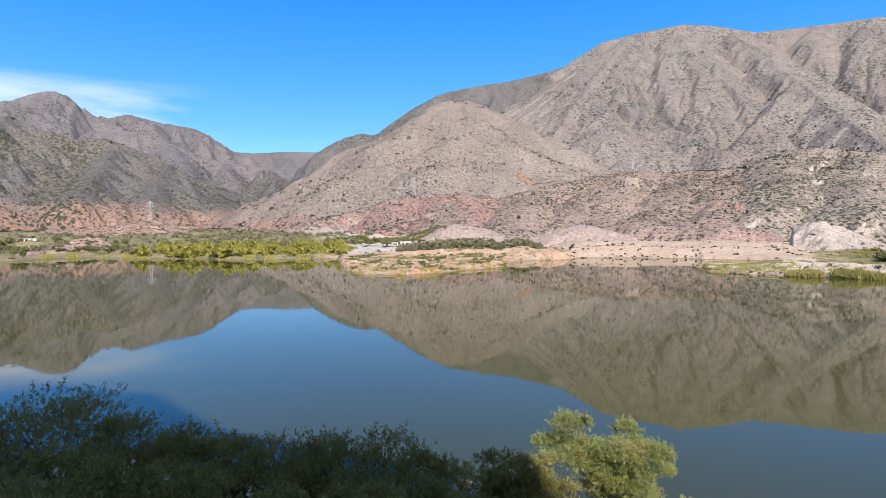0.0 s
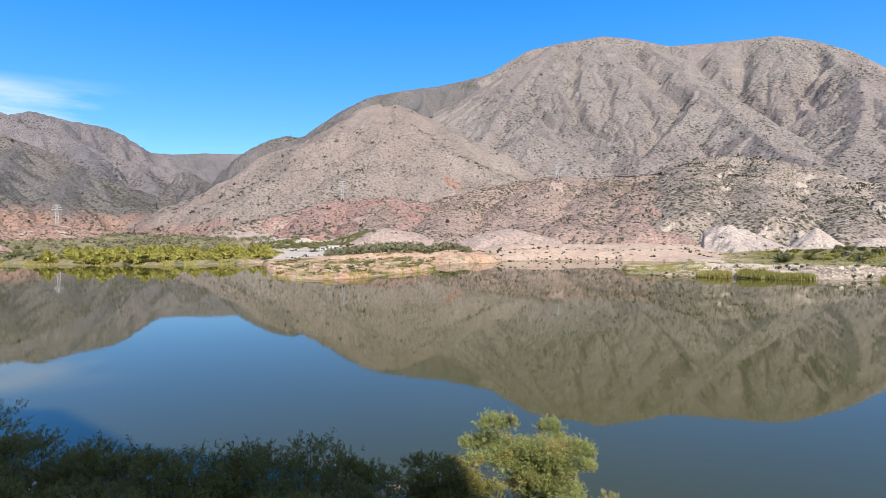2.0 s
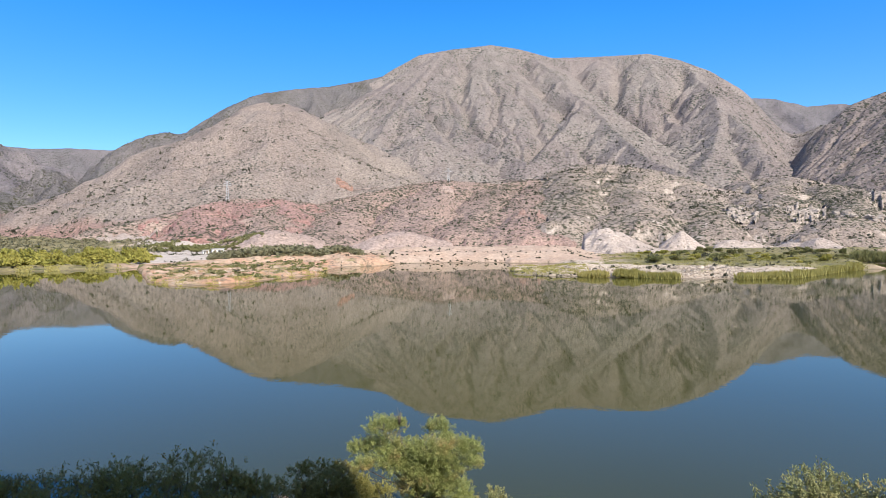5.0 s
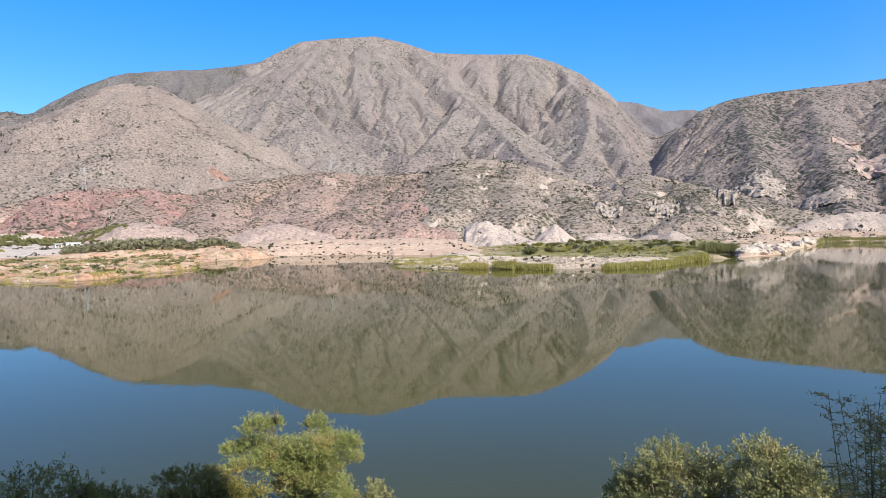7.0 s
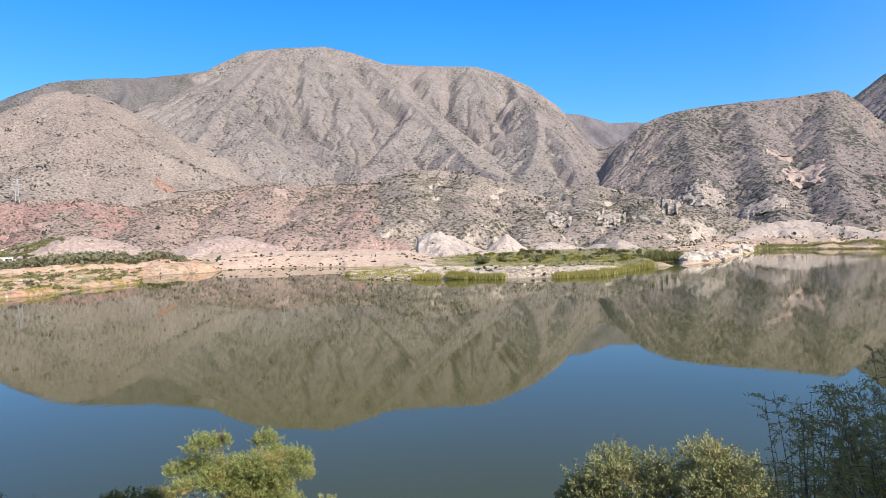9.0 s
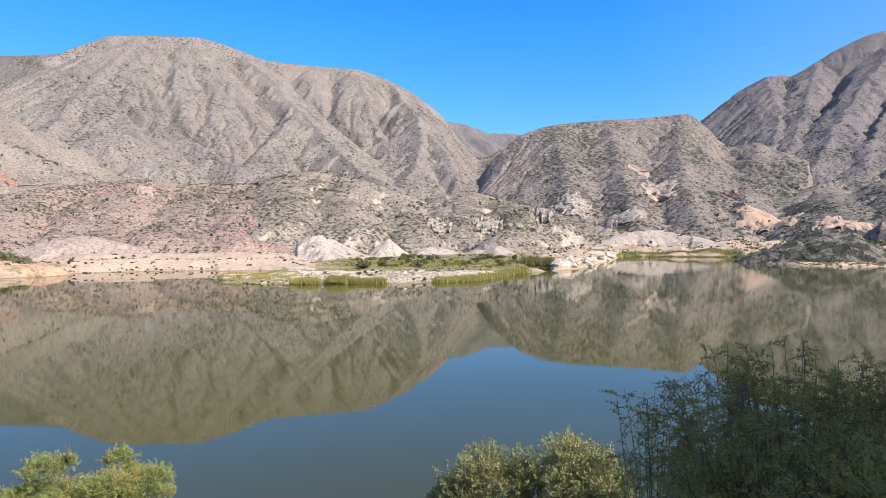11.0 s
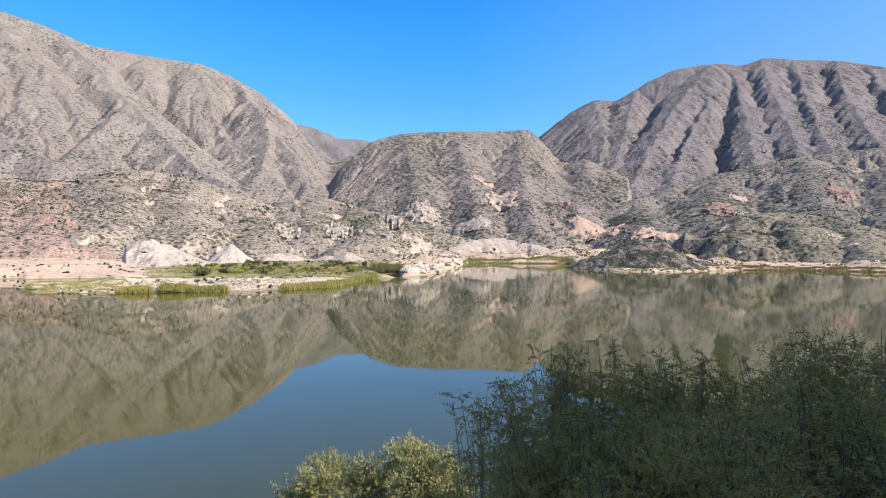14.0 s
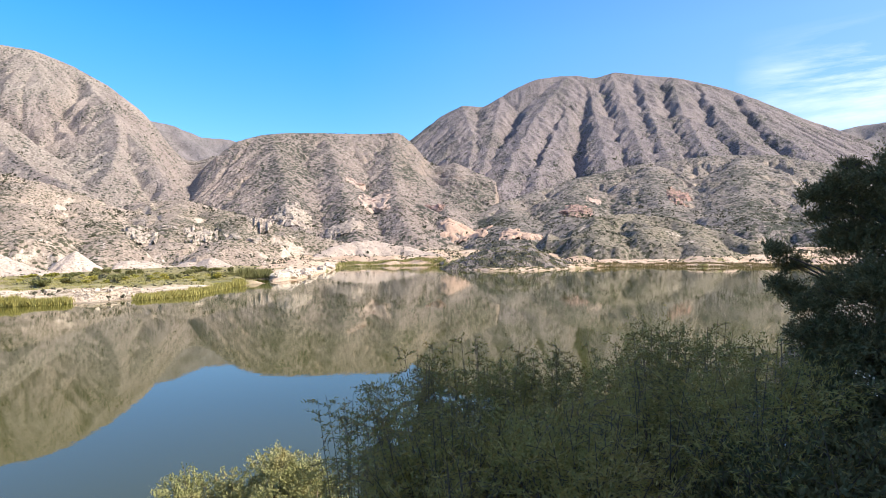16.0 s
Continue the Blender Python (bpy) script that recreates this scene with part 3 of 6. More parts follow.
GREAT_CREST = [(6.5, 10.5, 2350), (9.0, 13.3, 2450), (11, 14.2, 2500), (12.2, 15.0, 2550),
           (14.9, 16.35, 2600), (18, 16.8, 2600), (21.6, 17.1, 2650), (24.2, 16.65, 2650), (27.2, 15.75, 2700), (30.7, 15.6, 2700), (35.8, 15.45, 2650),
           (38.3, 14.7, 2600), (41, 13.4, 2550), (43.7, 11.4, 2500), (45.5, 9.0, 2450), (47, 6.5, 2400), (50, 2.5, 2300)]
GREAT_SPURS = [[(17.06, 16.6, 2590), (15.2, 14.5, 2300), (13.3, 12.4, 2040), (11.5, 9.95, 1760), (10.2, 8.0, 1560)],
          [(13.3, 12.4, 2040), (15.2, 11.0, 1830), (17.0, 9.0, 1600), (18.0, 7.2, 1400)],
          [(17.05, 16.5, 2560), (16.5, 13.9, 2230), (17.6, 11.4, 1900), (20, 9.3, 1640), (22.9, 7.5, 1440), (25, 6.4, 1310)],
          [(21.3, 16.9, 2630), (22.1, 14.4, 2380), (22.9, 11.9, 2120), (23.5, 9.6, 1890)],
          [(25.6, 15.9, 2600), (27.7, 14.2, 2300), (29.3, 12.5, 2060), (30.85, 11.3, 1890), (33.45, 8.6, 1570), (36, 6.2, 1270), (38.5, 5.2, 1140)],
          [(30.1, 11.5, 1900), (28, 9.2, 1640), (26.6, 8, 1500), (25.6, 6.6, 1340)],
          [(31.4, 15.3, 2640), (32, 13, 2380), (33.5, 10.8, 2130)],
          [(35.5, 15.3, 2620), (36.5, 12.9, 2310), (37.2, 10.9, 2080), (38.5, 8.4, 1790), (39.7, 5.8, 1460)],
          [(39, 14.1, 2550), (40.9, 11.7, 2100), (42.3, 9.9, 1840), (44, 8.3, 1620), (45.6, 6.8, 1420)],
          [(41.4, 11.2, 2000), (41.6, 8.7, 1680), (40.7, 6.3, 1380)]]
mountain("mountain", "long grey-brown bare mountain with eroded gullies",
         [GREAT_CREST] + GREAT_SPURS,
         (3, 54), (850, 2720, 3400), M_MAIN, cols=0.12, rows=300, gather=40.0, cut=0.03, warp=0.1, branches=(75.0, 140.0, 0.38), steep=0.95, k=0.68, main_k=0.92, step=10.0, flat=3, foot=900, rib=90, rib_depth=0.0, rough=4, seed=2, lumps=0.9)
# split from the long mountain, its weaker sunlight put into a darker colour
mountain("mountain", "dark grey upper ridge behind the cone-shaped hill",
         [[(-12, 4, 2250), (-9, 6.5, 2300), (-4.9, 9.75, 2350), (-2.7, 11.2, 2400), (0.1, 12.5, 2400), (3.3, 13.1, 2450), (6.2, 13.4, 2500), (9.6, 14.05, 2520), (12, 14.6, 2600), (15, 14.4, 2700)]],
         (-16, 17), (1300, 2640, 3300), M_DUSK, rows=130, cut=0.06, k=0.7, flat=24, foot=1000, rib=110, rib_depth=0.12, rough=16, seed=3)
mountain("hill", "smooth tan cone-shaped hill with reddish foot",
         [[(2.2, 11.5, 1230), (1.6, 11.75, 1150), (1.0, 11.7, 1110)], [(6, 9.6, 1180), (3.2, 11.2, 1160)]],
         (-26, 20), (480, 1260, 1650), M_CONE, rows=180, cut=0.012, k=0.66, flat=45, foot=900, rib=70, rib_depth=0.07, rough=5, seed=5, category="hill")
mountain("hill", "rounded tan knob below the long mountain", [[(11.5, 7.4, 1420), (12.3, 8.05, 1400), (14.9, 9.1, 1340), (17.5, 8.1, 1360), (19, 7.0, 1380)]],
         (4, 27), (720, 1420, 1750), M_MAIN, cut=0.03, gather=14.0, cols=0.13, rows=130, k=0.62, flat=22, foot=700, rib=50, rib_depth=0.1, rough=6, seed=6, category="hill")
mountain("mountain", "dark ridge behind the cone-shaped hill", [[(-16, 2.5, 1500), (-13.6, 5.2, 1650), (-11.7, 7.1, 1800), (-9.7, 8.2, 1900), (-7.6, 8.85, 1950), (-6.5, 8.7, 1950), (-4.6, 9.2, 2000), (0, 9, 2050)]],
         (-20, 2), (950, 2060, 2600), M_DUSK, rows=110, cut=0.06, steep=1.4, k=0.6, rib=70, rib_depth=0.3, rough=14, seed=8, crag=12)
mountain("mountain", "high dark rocky mountain with a domed summit",
         [[(-64, 8.5, 3000), (-50, 9.4, 3000), (-40, 9.6, 2950), (-36.1, 9.9, 2900), (-35, 10.0, 2900), (-34.2, 10.6, 2880), (-33, 10.95, 2850), (-31.8, 10.85, 2850), (-31, 10.1, 2850), (-29.9, 9.25, 2850),
           (-28.5, 9.35, 2900), (-27.2, 9.65, 2900), (-25.5, 9.2, 2950), (-22.2, 8.8, 3000), (-20.6, 7.95, 3050), (-19, 6.5, 3100), (-16, 4.5, 3100)]],
         (-64, -13), (1300, 3120, 3800), M_FAR, rows=130, cols=0.18, cut=0.08, steep=1.5, k=0.66, rib=95, rib_depth=0.34, rough=26, seed=12, crag=26)
mountain("mountain", "blue-grey ridge falling into the head of the valley",
         [[(-30, 8.0, 2450), (-26.4, 8.4, 2400), (-24.3, 7.6, 2350), (-22, 6.5, 2300), (-19.7, 5.9, 2250), (-17.3, 5.75, 2250), (-14.3, 5.2, 2200), (-11, 4, 2150)],
          [(-24.3, 7.4, 2330), (-23.4, 5.6, 1950), (-22.8, 4.0, 1700)], [(-19.7, 5.8, 2230), (-19.2, 4.2, 1900), (-18.6, 2.8, 1650)], [(-16, 5.5, 2200), (-15.6, 3.8, 1900), (-15.2, 2.4, 1650)]],
         (-33, -9), (1250, 2480, 2800), M_FAR, cols=0.15, rows=110, cut=0.05, gather=15.0, steep=1.3, k=0.66, main_k=0.8, step=12.0, flat=10, rib=50, rib_depth=0.2, rough=9, seed=14, crag=6)
mountain("mountain", "far pale ridge at the head of the valley", [[(-24, 6.6, 4100), (-19, 6.9, 4100), (-17, 6.85, 4100), (-14.8, 7.05, 4150), (-12.5, 7.05, 4150), (-8, 7.3, 4200)]],
         (-26, -6), (3000, 4220, 4700), M_FAR, rows=50, cols=0.25, k=0.6, rib=130, rib_depth=0.3, rough=16, seed=15)
mountain("mountain", "scrub-covered dark mountain flank over the marsh",
         [[(-64, 8.5, 1700), (-45, 9.2, 1650), (-36.1, 8.75, 1600), (-34.3, 8.2, 1600), (-32.5, 7.6, 1570), (-31, 7.35, 1560), (-29, 7.55, 1560), (-27.3, 7.0, 1560), (-25.2, 6.15, 1540), (-23, 4.95, 1540), (-21.1, 3.95, 1500), (-18.8, 2.95, 1450), (-16.4, 1.6, 1350)],
          [(-28.5, 7.0, 1560), (-30, 4.6, 1200), (-31.5, 2.6, 950)], [(-24.3, 5.8, 1540), (-25.2, 4.2, 1250), (-26, 2.2, 1020)], [(-36, 8.7, 1600), (-40, 6, 1200), (-41, 3, 900)],
          [(-20, 4.2, 1500), (-20.4, 3.0, 1250), (-20.8, 1.4, 1080)]],
         (-64, -13), (560, 1700, 2300), M_LEFT, cols=0.13, rows=220, cut=0.05, gather=14.0, steep=1.3, branches=(60.0, 110.0, 0.34), warp=0.2, k=0.66, main_k=0.85, step=12.0, flat=6, foot=800, rib=50, rib_depth=0.2, rough=9, seed=18, crag=9)
mountain("hill", "red earth foothills dotted with scrub",
         [[(-12, 0.7, 640), (-8, 1.8, 660), (-5, 2.6, 690), (-2.5, 3.2, 720), (1.5, 3.3, 720), (5.5, 2.8, 700), (9, 3.7, 740), (13, 4.5, 780), (17, 5.0, 800), (22, 4.6, 800), (26, 4.9, 820)],
          [(1.5, 3.1, 700), (0.5, 1.2, 560), (0, -0.2, 470)], [(9, 3.4, 720), (7, 1, 540), (6.3, -0.2, 450)], [(17, 4.8, 780), (15, 2.2, 580), (14, 0.2, 450)],
          [(22, 4.4, 780), (20.5, 2.3, 570), (19.5, 0.3, 430)], [(26, 4.6, 800), (25.2, 2.8, 590), (24.6, 0.6, 430)]],
         (-16, 33), (300, 830, 1200), M_RED, cols=0.16, rows=170, cut=0.05, steep=1.3, k=0.46, gather=22.0, flat=14, foot=420, rib=34, rib_depth=0.22, rough=5, seed=22, category="hill", crag=6)
mountain("hill", "brush-covered rocky hill with pale earth showing",
         [[(24, 3.8, 800), (27, 5.6, 830), (29.5, 6.2, 850), (33, 6.1, 850), (36.5, 5.4, 830), (39, 4.6, 790), (41.5, 3.6, 740), (44, 2.6, 680)],
          [(29.5, 6.0, 830), (29, 3.8, 610), (28.6, 1.3, 460)], [(34, 5.8, 830), (34.5, 3.4, 600), (34.5, 1.0, 450)], [(39, 4.4, 780), (40, 2.5, 590), (40, 0.6, 460)]],
         (20, 48), (320, 860, 1250), M_BRUSH, cols=0.155, rows=160, cut=0.05, steep=1.3, k=0.5, gather=22.0, flat=16, foot=420, rib=40, rib_depth=0.24, rough=6, seed=26, category="hill", crag=10)
mountain("hill", "pale craggy hill with outcrops and brush",
         [[(40, 2.2, 760), (43.5, 4.2, 850), (46.5, 4.5, 830), (49, 3.8, 760), (51, 3.3, 700), (54, 2.5, 640), (57, 1.6, 600), (61, 0.3, 600)],
          [(46.5, 4.3, 820), (46, 2.2, 600), (45.4, 0.4, 470)], [(51, 3.1, 690), (50.6, 1.2, 520), (50, 0, 430)]],
         (37, 64), (330, 860, 1250), M_BRUSH, cols=0.155, rows=140, cut=0.05, steep=1.25, k=0.5, gather=20.0, flat=12, foot=380, rib=30, rib_depth=0.3, rough=6, seed=29, category="hill", crag=10)
mountain("hill", "flat-topped brown hill with fluted flanks",
         [[(42.5, 0.6, 1250), (46, 4.0, 1350), (47.9, 7.0, 1450), (49.5, 8.5, 1500), (51.1, 9.75, 1520), (53.3, 10.4, 1550), (55.4, 10.65, 1580), (58.6, 10.75, 1620), (62.3, 10.75, 1660), (65.8, 10.9, 1700), (67, 9.9, 1720), (69, 7.6, 1650), (71.5, 5, 1500)],
          [(54, 10.2, 1530), (55, 7, 1200), (55.6, 4, 950), (56, 1.6, 740)], [(59, 10.4, 1600), (60, 7.2, 1250), (61, 4.2, 980), (61.5, 1.6, 740)],
          [(65, 10.3, 1660), (65, 7.4, 1300), (65.6, 4.6, 1020), (66.5, 1.8, 780)], [(70, 6.6, 1580), (70, 4.6, 1200), (70.3, 2.2, 900)]],
         (38, 76), (480, 1720, 2200), M_FLAT, cols=0.13, rows=240, cut=0.022, gather=16.0, steep=1.1, branches=(40.0, 80.0, 0.34), warp=0.2, k=0.56, main_k=0.60, step=12.0, flat=5, foot=800, rib=26, rib_depth=0.10, rough=3, seed=33, category="hill", crag=2)
mountain("mountain", "far ridge in the gap behind the hills", [[(38, 9, 3900), (43.7, 11.0, 4000), (45.2, 10.85, 4000), (48.2, 9.85, 4050), (50.2, 9.85, 4100), (52, 9.4, 4100), (56, 8, 4100)]],
         (36, 58), (3000, 4120, 4600), M_FAR, rows=50, cols=0.25, k=0.6, rib=130, rib_depth=0.3, rough=14, seed=36)
RIBBED_CREST = [(63, 7, 2500), (66.8, 10.2, 2650), (67.8, 11.0, 2700), (69.7, 12.4, 2750), (71.7, 13.35, 2800), (73.8, 13.2, 2850), (76.6, 14.7, 2900), (78.6, 15.45, 2950), (80.7, 15.65, 3000), (82.5, 15.6, 3000), (84, 15.25, 3000),
           (85.8, 15.65, 3050), (88.4, 15.15, 3050), (91.1, 14.7, 3100), (93, 14.1, 3100), (95, 13.4, 3100), (97.1, 12.4, 3100), (99.1, 11.3, 3100), (101, 10.2, 3100), (103.5, 9.0, 3100), (108, 6.5, 3100), (114, 3, 3000)]
RIBBED_SPURS = [[(71.7, 13.3, 2780), (72.8, 10.6, 2300), (72.3, 7.5, 1850), (72.6, 5.9, 1600)], [(75.4, 14.1, 2850), (74.9, 12.1, 2480), (74.2, 9.6, 2120), (73.6, 7.0, 1750)],
          [(81.6, 15.6, 2950), (80.1, 14.0, 2650), (78.6, 12.0, 2350), (77.3, 10.0, 2050), (76.0, 7.7, 1750), (75.2, 5.7, 1500)],
          [(83.1, 15.3, 2980), (81.6, 12.9, 2550), (80.1, 10.5, 2180), (79.1, 8.5, 1900), (78.6, 5.9, 1550)],
          [(83.2, 15.2, 2980), (83.9, 13.0, 2570), (84.4, 11.0, 2260), (84.9, 8.6, 1950), (85.2, 6.5, 1680)], [(85.6, 15.5, 3020), (86.5, 12.6, 2530), (87.7, 10.1, 2150), (88.3, 8.4, 1930)],
          [(87.9, 15.1, 3030), (88.9, 12.0, 2480), (89.6, 10.0, 2160), (90.3, 8.3, 1930)], [(90.7, 14.8, 3060), (91.4, 12.3, 2560), (92.5, 10.3, 2240), (93.8, 8.3, 1950)],
          [(92.9, 14.0, 3060), (94.2, 11.6, 2520), (95.9, 9.6, 2200), (98.0, 7.8, 1950)], [(96.0, 12.9, 3060), (98.0, 10.2, 2450), (100.5, 8.2, 2120)]]
mountain("mountain", "great ribbed mountain with deep shadowed gullies",
         [RIBBED_CREST] + RIBBED_SPURS,
         (61, 118), (900, 3120, 3800), M_RIB, cols=0.13, rows=280, cut=0.024, gather=16.0, soften=0.22, span=4.0, warp=0.15, branches=(34.0, 75.0, 0.36), k=0.70, main_k=0.84, step=10.0, flat=2, foot=1000, rib=60, rib_depth=0.0, rough=2.5, steep=1.0, seed=39, lumps=0.7)
mountain("mountain", "far hazy ridge beyond the ribbed mountain", [[(98, 7, 4200), (103.4, 9.15, 4250), (104.8, 9.35, 4300), (108, 9.4, 4300), (116, 8.5, 4300), (124, 8, 4300)]],
         (97, 124), (3200, 4330, 4700), M_FAR, rows=40, cols=0.3, k=0.6, rib=130, rib_depth=0.3, rough=14, seed=42)
mountain("hill", "wide scrub-covered apron of low hills under the ribbed mountain",
         [[(68, 2.2, 1000), (72, 3.2, 1150), (76, 4.6, 1350), (82, 6.4, 1580), (88, 7.5, 1750), (94, 7.9, 1830), (99, 7.6, 1850), (103, 6.4, 1800), (108, 5.4, 1750), (120, 4.5, 1600)],
          [(76, 4.4, 1330), (76.5, 2.6, 950), (77, 1, 700)], [(82, 6.2, 1540), (82.2, 3.6, 1050), (82, 2.4, 850)], [(89, 7.4, 1720), (89.5, 4.4, 1150), (90, 2.4, 850)],
          [(96, 7.6, 1800), (96, 4.4, 1150), (96.5, 2.2, 850)], [(104, 5.8, 1680), (103, 4, 1150), (103, 2, 850)]],
         (65, 122), (520, 1880, 2300), M_APRON, cols=0.14, rows=210, steep=1.2, k=0.42, gather=16.0, cut=0.05, flat=24, foot=700, rib=45, rib_depth=0.16, rough=7, seed=45, category="hill", crag=4)
mountain("hill", "dark low hill with pale eroded foot by the lake",
         [[(79.5, -0.4, 540), (81, 0.7, 560), (82.4, 2.1, 580), (84, 2.9, 600), (87, 3.1, 620), (90, 2.7, 620), (93, 1.9, 600), (96, 0.7, 580)], [(84, 2.8, 600), (84.4, 0.8, 500)], [(88, 2.9, 615), (89, 0.6, 500)], [(92, 2.0, 605), (92.6, 0.2, 500)]],
         (74, 102), (420, 640, 840), M_DARKHILL, cols=0.15, rows=90, cut=0.06, steep=1.3, k=0.62, gather=18.0, flat=10, foot=260, rib=24, rib_depth=0.3, rough=4, seed=48, category="hill", crag=7)
mountain("hill", "small bushy knoll rising from the shore",
         [[(71.6, -1.7, 372), (73.2, -0.5, 366), (75, 0.3, 362), (77.6, 0.2, 364), (80.2, -0.9, 378), (82.5, -1.6, 392)]],
         (68, 88), (310, 380, 470), M_APRON, cols=0.15, rows=60, k=0.5, flat=6, gather=8.0, foot=80, rib=12, rib_depth=0.3, rough=2.2, seed=51, category="hill")
mountain("clay_mound", "pale pinkish clay mound eroded into gullies", [[(31.3, -1.1, 328), (31.9, 0.45, 333), (32.6, 0.2, 332), (34.4, -0.8, 326), (36.4, -1.8, 318), (38.0, -2.4, 308)], [(31.9, 0.6, 333), (32.4, -1.2, 305), (32.8, -2.3, 285)]],
         (29, 40.5), (255, 345, 400), M_CLAY, cols=0.1, rows=90, cut=0.10, k=0.52, flat=0.6, gather=3.0, foot=30, rib=5, rib_depth=0.35, rough=1.0, seed=54, category="mound")
mountain("clay_mound", "white clay mound at the foot of the brush hill", [[(36.6, -1.6, 345), (38.0, 0.25, 352), (38.8, -0.1, 352), (40.5, -1.5, 345)]],
         (35.5, 42), (300, 360, 410), M_CLAY, cols=0.15, rows=70, cut=0.05, k=0.75, flat=0.6, gather=4.0, foot=30, rib=6, rib_depth=0.25, rough=0.8, seed=57, category="mound")
mountain("clay_mound", "long bank of pale washed clay", [[(41.5, -1.2, 380), (43.0, -0.6, 395), (45, -1.3, 396), (46.5, -1.2, 398), (48.8, -0.6, 395), (50, -1.3, 385)]],
         (40, 52), (330, 405, 460), M_CLAY, cols=0.15, rows=70, cut=0.05, k=0.42, flat=2, gather=8.0, foot=60, rib=8, rib_depth=0.3, rough=1.2, seed=60, category="mound")
mountain("clay_mound", "pale clay slope behind the white rocks", [[(58, -0.6, 520), (60.5, 0.6, 560), (63, 0.9, 575), (66, 0.3, 565), (69.5, -0.5, 540)]],
         (56.5, 71), (450, 590, 680), M_CLAY, cols=0.14, rows=80, cut=0.06, k=0.4, flat=3, gather=8.0, foot=90, rib=12, rib_depth=0.3, rough=2.2, seed=63, category="mound")
mountain("clay_mound", "low pink clay mound at the foot of the cone hill", [[(-1.5, -0.9, 400), (0.8, 0.3, 410), (2.2, 0.45, 412), (4.5, -0.6, 405)]],
         (-4, 7), (340, 420, 480), M_PINK, cols=0.16, rows=60, cut=0.03, k=0.34, flat=6, gather=8.0, foot=90, rib=9, rib_depth=0.2, rough=1.0, seed=66, category="mound")
mountain("clay_mound", "low pink clay mound under the red foothills", [[(10, -0.8, 390), (12, 0.1, 400), (13.5, 0.2, 402), (16.5, -0.7, 395)]],
         (7, 19), (330, 410, 470), M_PINK, cols=0.16, rows=60, cut=0.03, k=0.34, flat=6, gather=8.0, foot=90, rib=9, rib_depth=0.2, rough=1.0, seed=69, category="mound")
mountain("clay_mound", "red earth mound by the western shore", [[(-34.5, -1.6, 335), (-33, -0.9, 345), (-31.5, -1.3, 340), (-30, -1.8, 335)]],
         (-37, -27), (305, 350, 400), M_RED, cols=0.12, rows=50, cut=0.03, k=0.34, flat=3, gather=8.0, foot=60, rib=7, rib_depth=0.2, rough=0.8, seed=72, category="mound")
mountain("clay_mound", "crumbling red earth mound at the back of the marsh", [[(-32.6, -1.3, 400), (-31.2, -0.5, 408), (-30.0, -0.55, 406), (-28.8, -1.3, 400)], [(-31.2, -0.6, 408), (-31.5, -1.6, 370)], [(-30.0, -0.6, 406), (-29.8, -1.6, 372)]],
         (-34.5, -27), (350, 415, 460), M_TERRACE, cols=0.1, rows=70, cut=0.06, k=0.5, flat=1.5, gather=4.0, foot=60, rib=6, rib_depth=0.3, rough=0.9, seed=74, category="mound")
mountain("clay_mound", "orange earth terrace under the pylon", [[(-33, 0.1, 640), (-30, 0.25, 620), (-26, 0.85, 640), (-24, 0.5, 640), (-20.5, -0.3, 620)]],
         (-36, -17), (480, 660, 760), M_TERRACE, cols=0.14, rows=60, cut=0.03, k=0.3, flat=6, gather=8.0, foot=160, rib=14, rib_depth=0.2, rough=1.6, seed=75, category="mound")
mountain("hill", "crumbling red badland cliffs under the cone hill",
         [[(-8.5, 1.2, 640), (-6, 2.3, 660), (-3.5, 3.0, 680), (-1, 2.8, 670), (1.2, 3.3, 690), (3, 3.0, 680), (4.5, 2.0, 660)],
          [(-5, 2.5, 660), (-5.2, 1.0, 570), (-5.3, 0, 510)], [(-1.2, 2.7, 665), (-1.6, 1.0, 570), (-1.8, 0, 510)], [(2.2, 3.1, 680), (2.2, 1.2, 580), (2.2, 0.1, 520)]],
         (-11, 7), (470, 700, 860), M_BAD, cols=0.12, rows=120, cut=0.09, steep=1.5, gather=14.0, k=0.5, flat=8, foot=300, rib=22, rib_depth=0.35, rough=4, seed=78, category="hill", crag=9)

# ---- ground and lake ----
# bearing and distance of the lake's far shore, seen from the lookout
SHORE = [(-180, 60), (-150, 60), (-120, 150), (-90, 250), (-60, 320), (-36.4, 290), (-31.6, 322), (-26.6, 286), (-19.8, 256), (-14.9, 246), (-10, 246), (-9.4, 178),
         (-7.3, 154), (-1.5, 157), (3.7, 177), (5.5, 181), (6.2, 208), (7.6, 219), (11.3, 224), (12.2, 238), (16.5, 241), (23.1, 242), (23.6, 175), (26, 165), (36, 163),
         (43, 165), (47.3, 174), (51.5, 215), (54.4, 230), (57.1, 256), (59.7, 365), (60.3, 435), (69.8, 450), (70.6, 368), (74.5, 314), (78.9, 322), (84.4, 381),
         (87.2, 405), (96, 410), (105, 390), (125, 300), (150, 160), (180, 60)]
BANK_AZ = 15.0


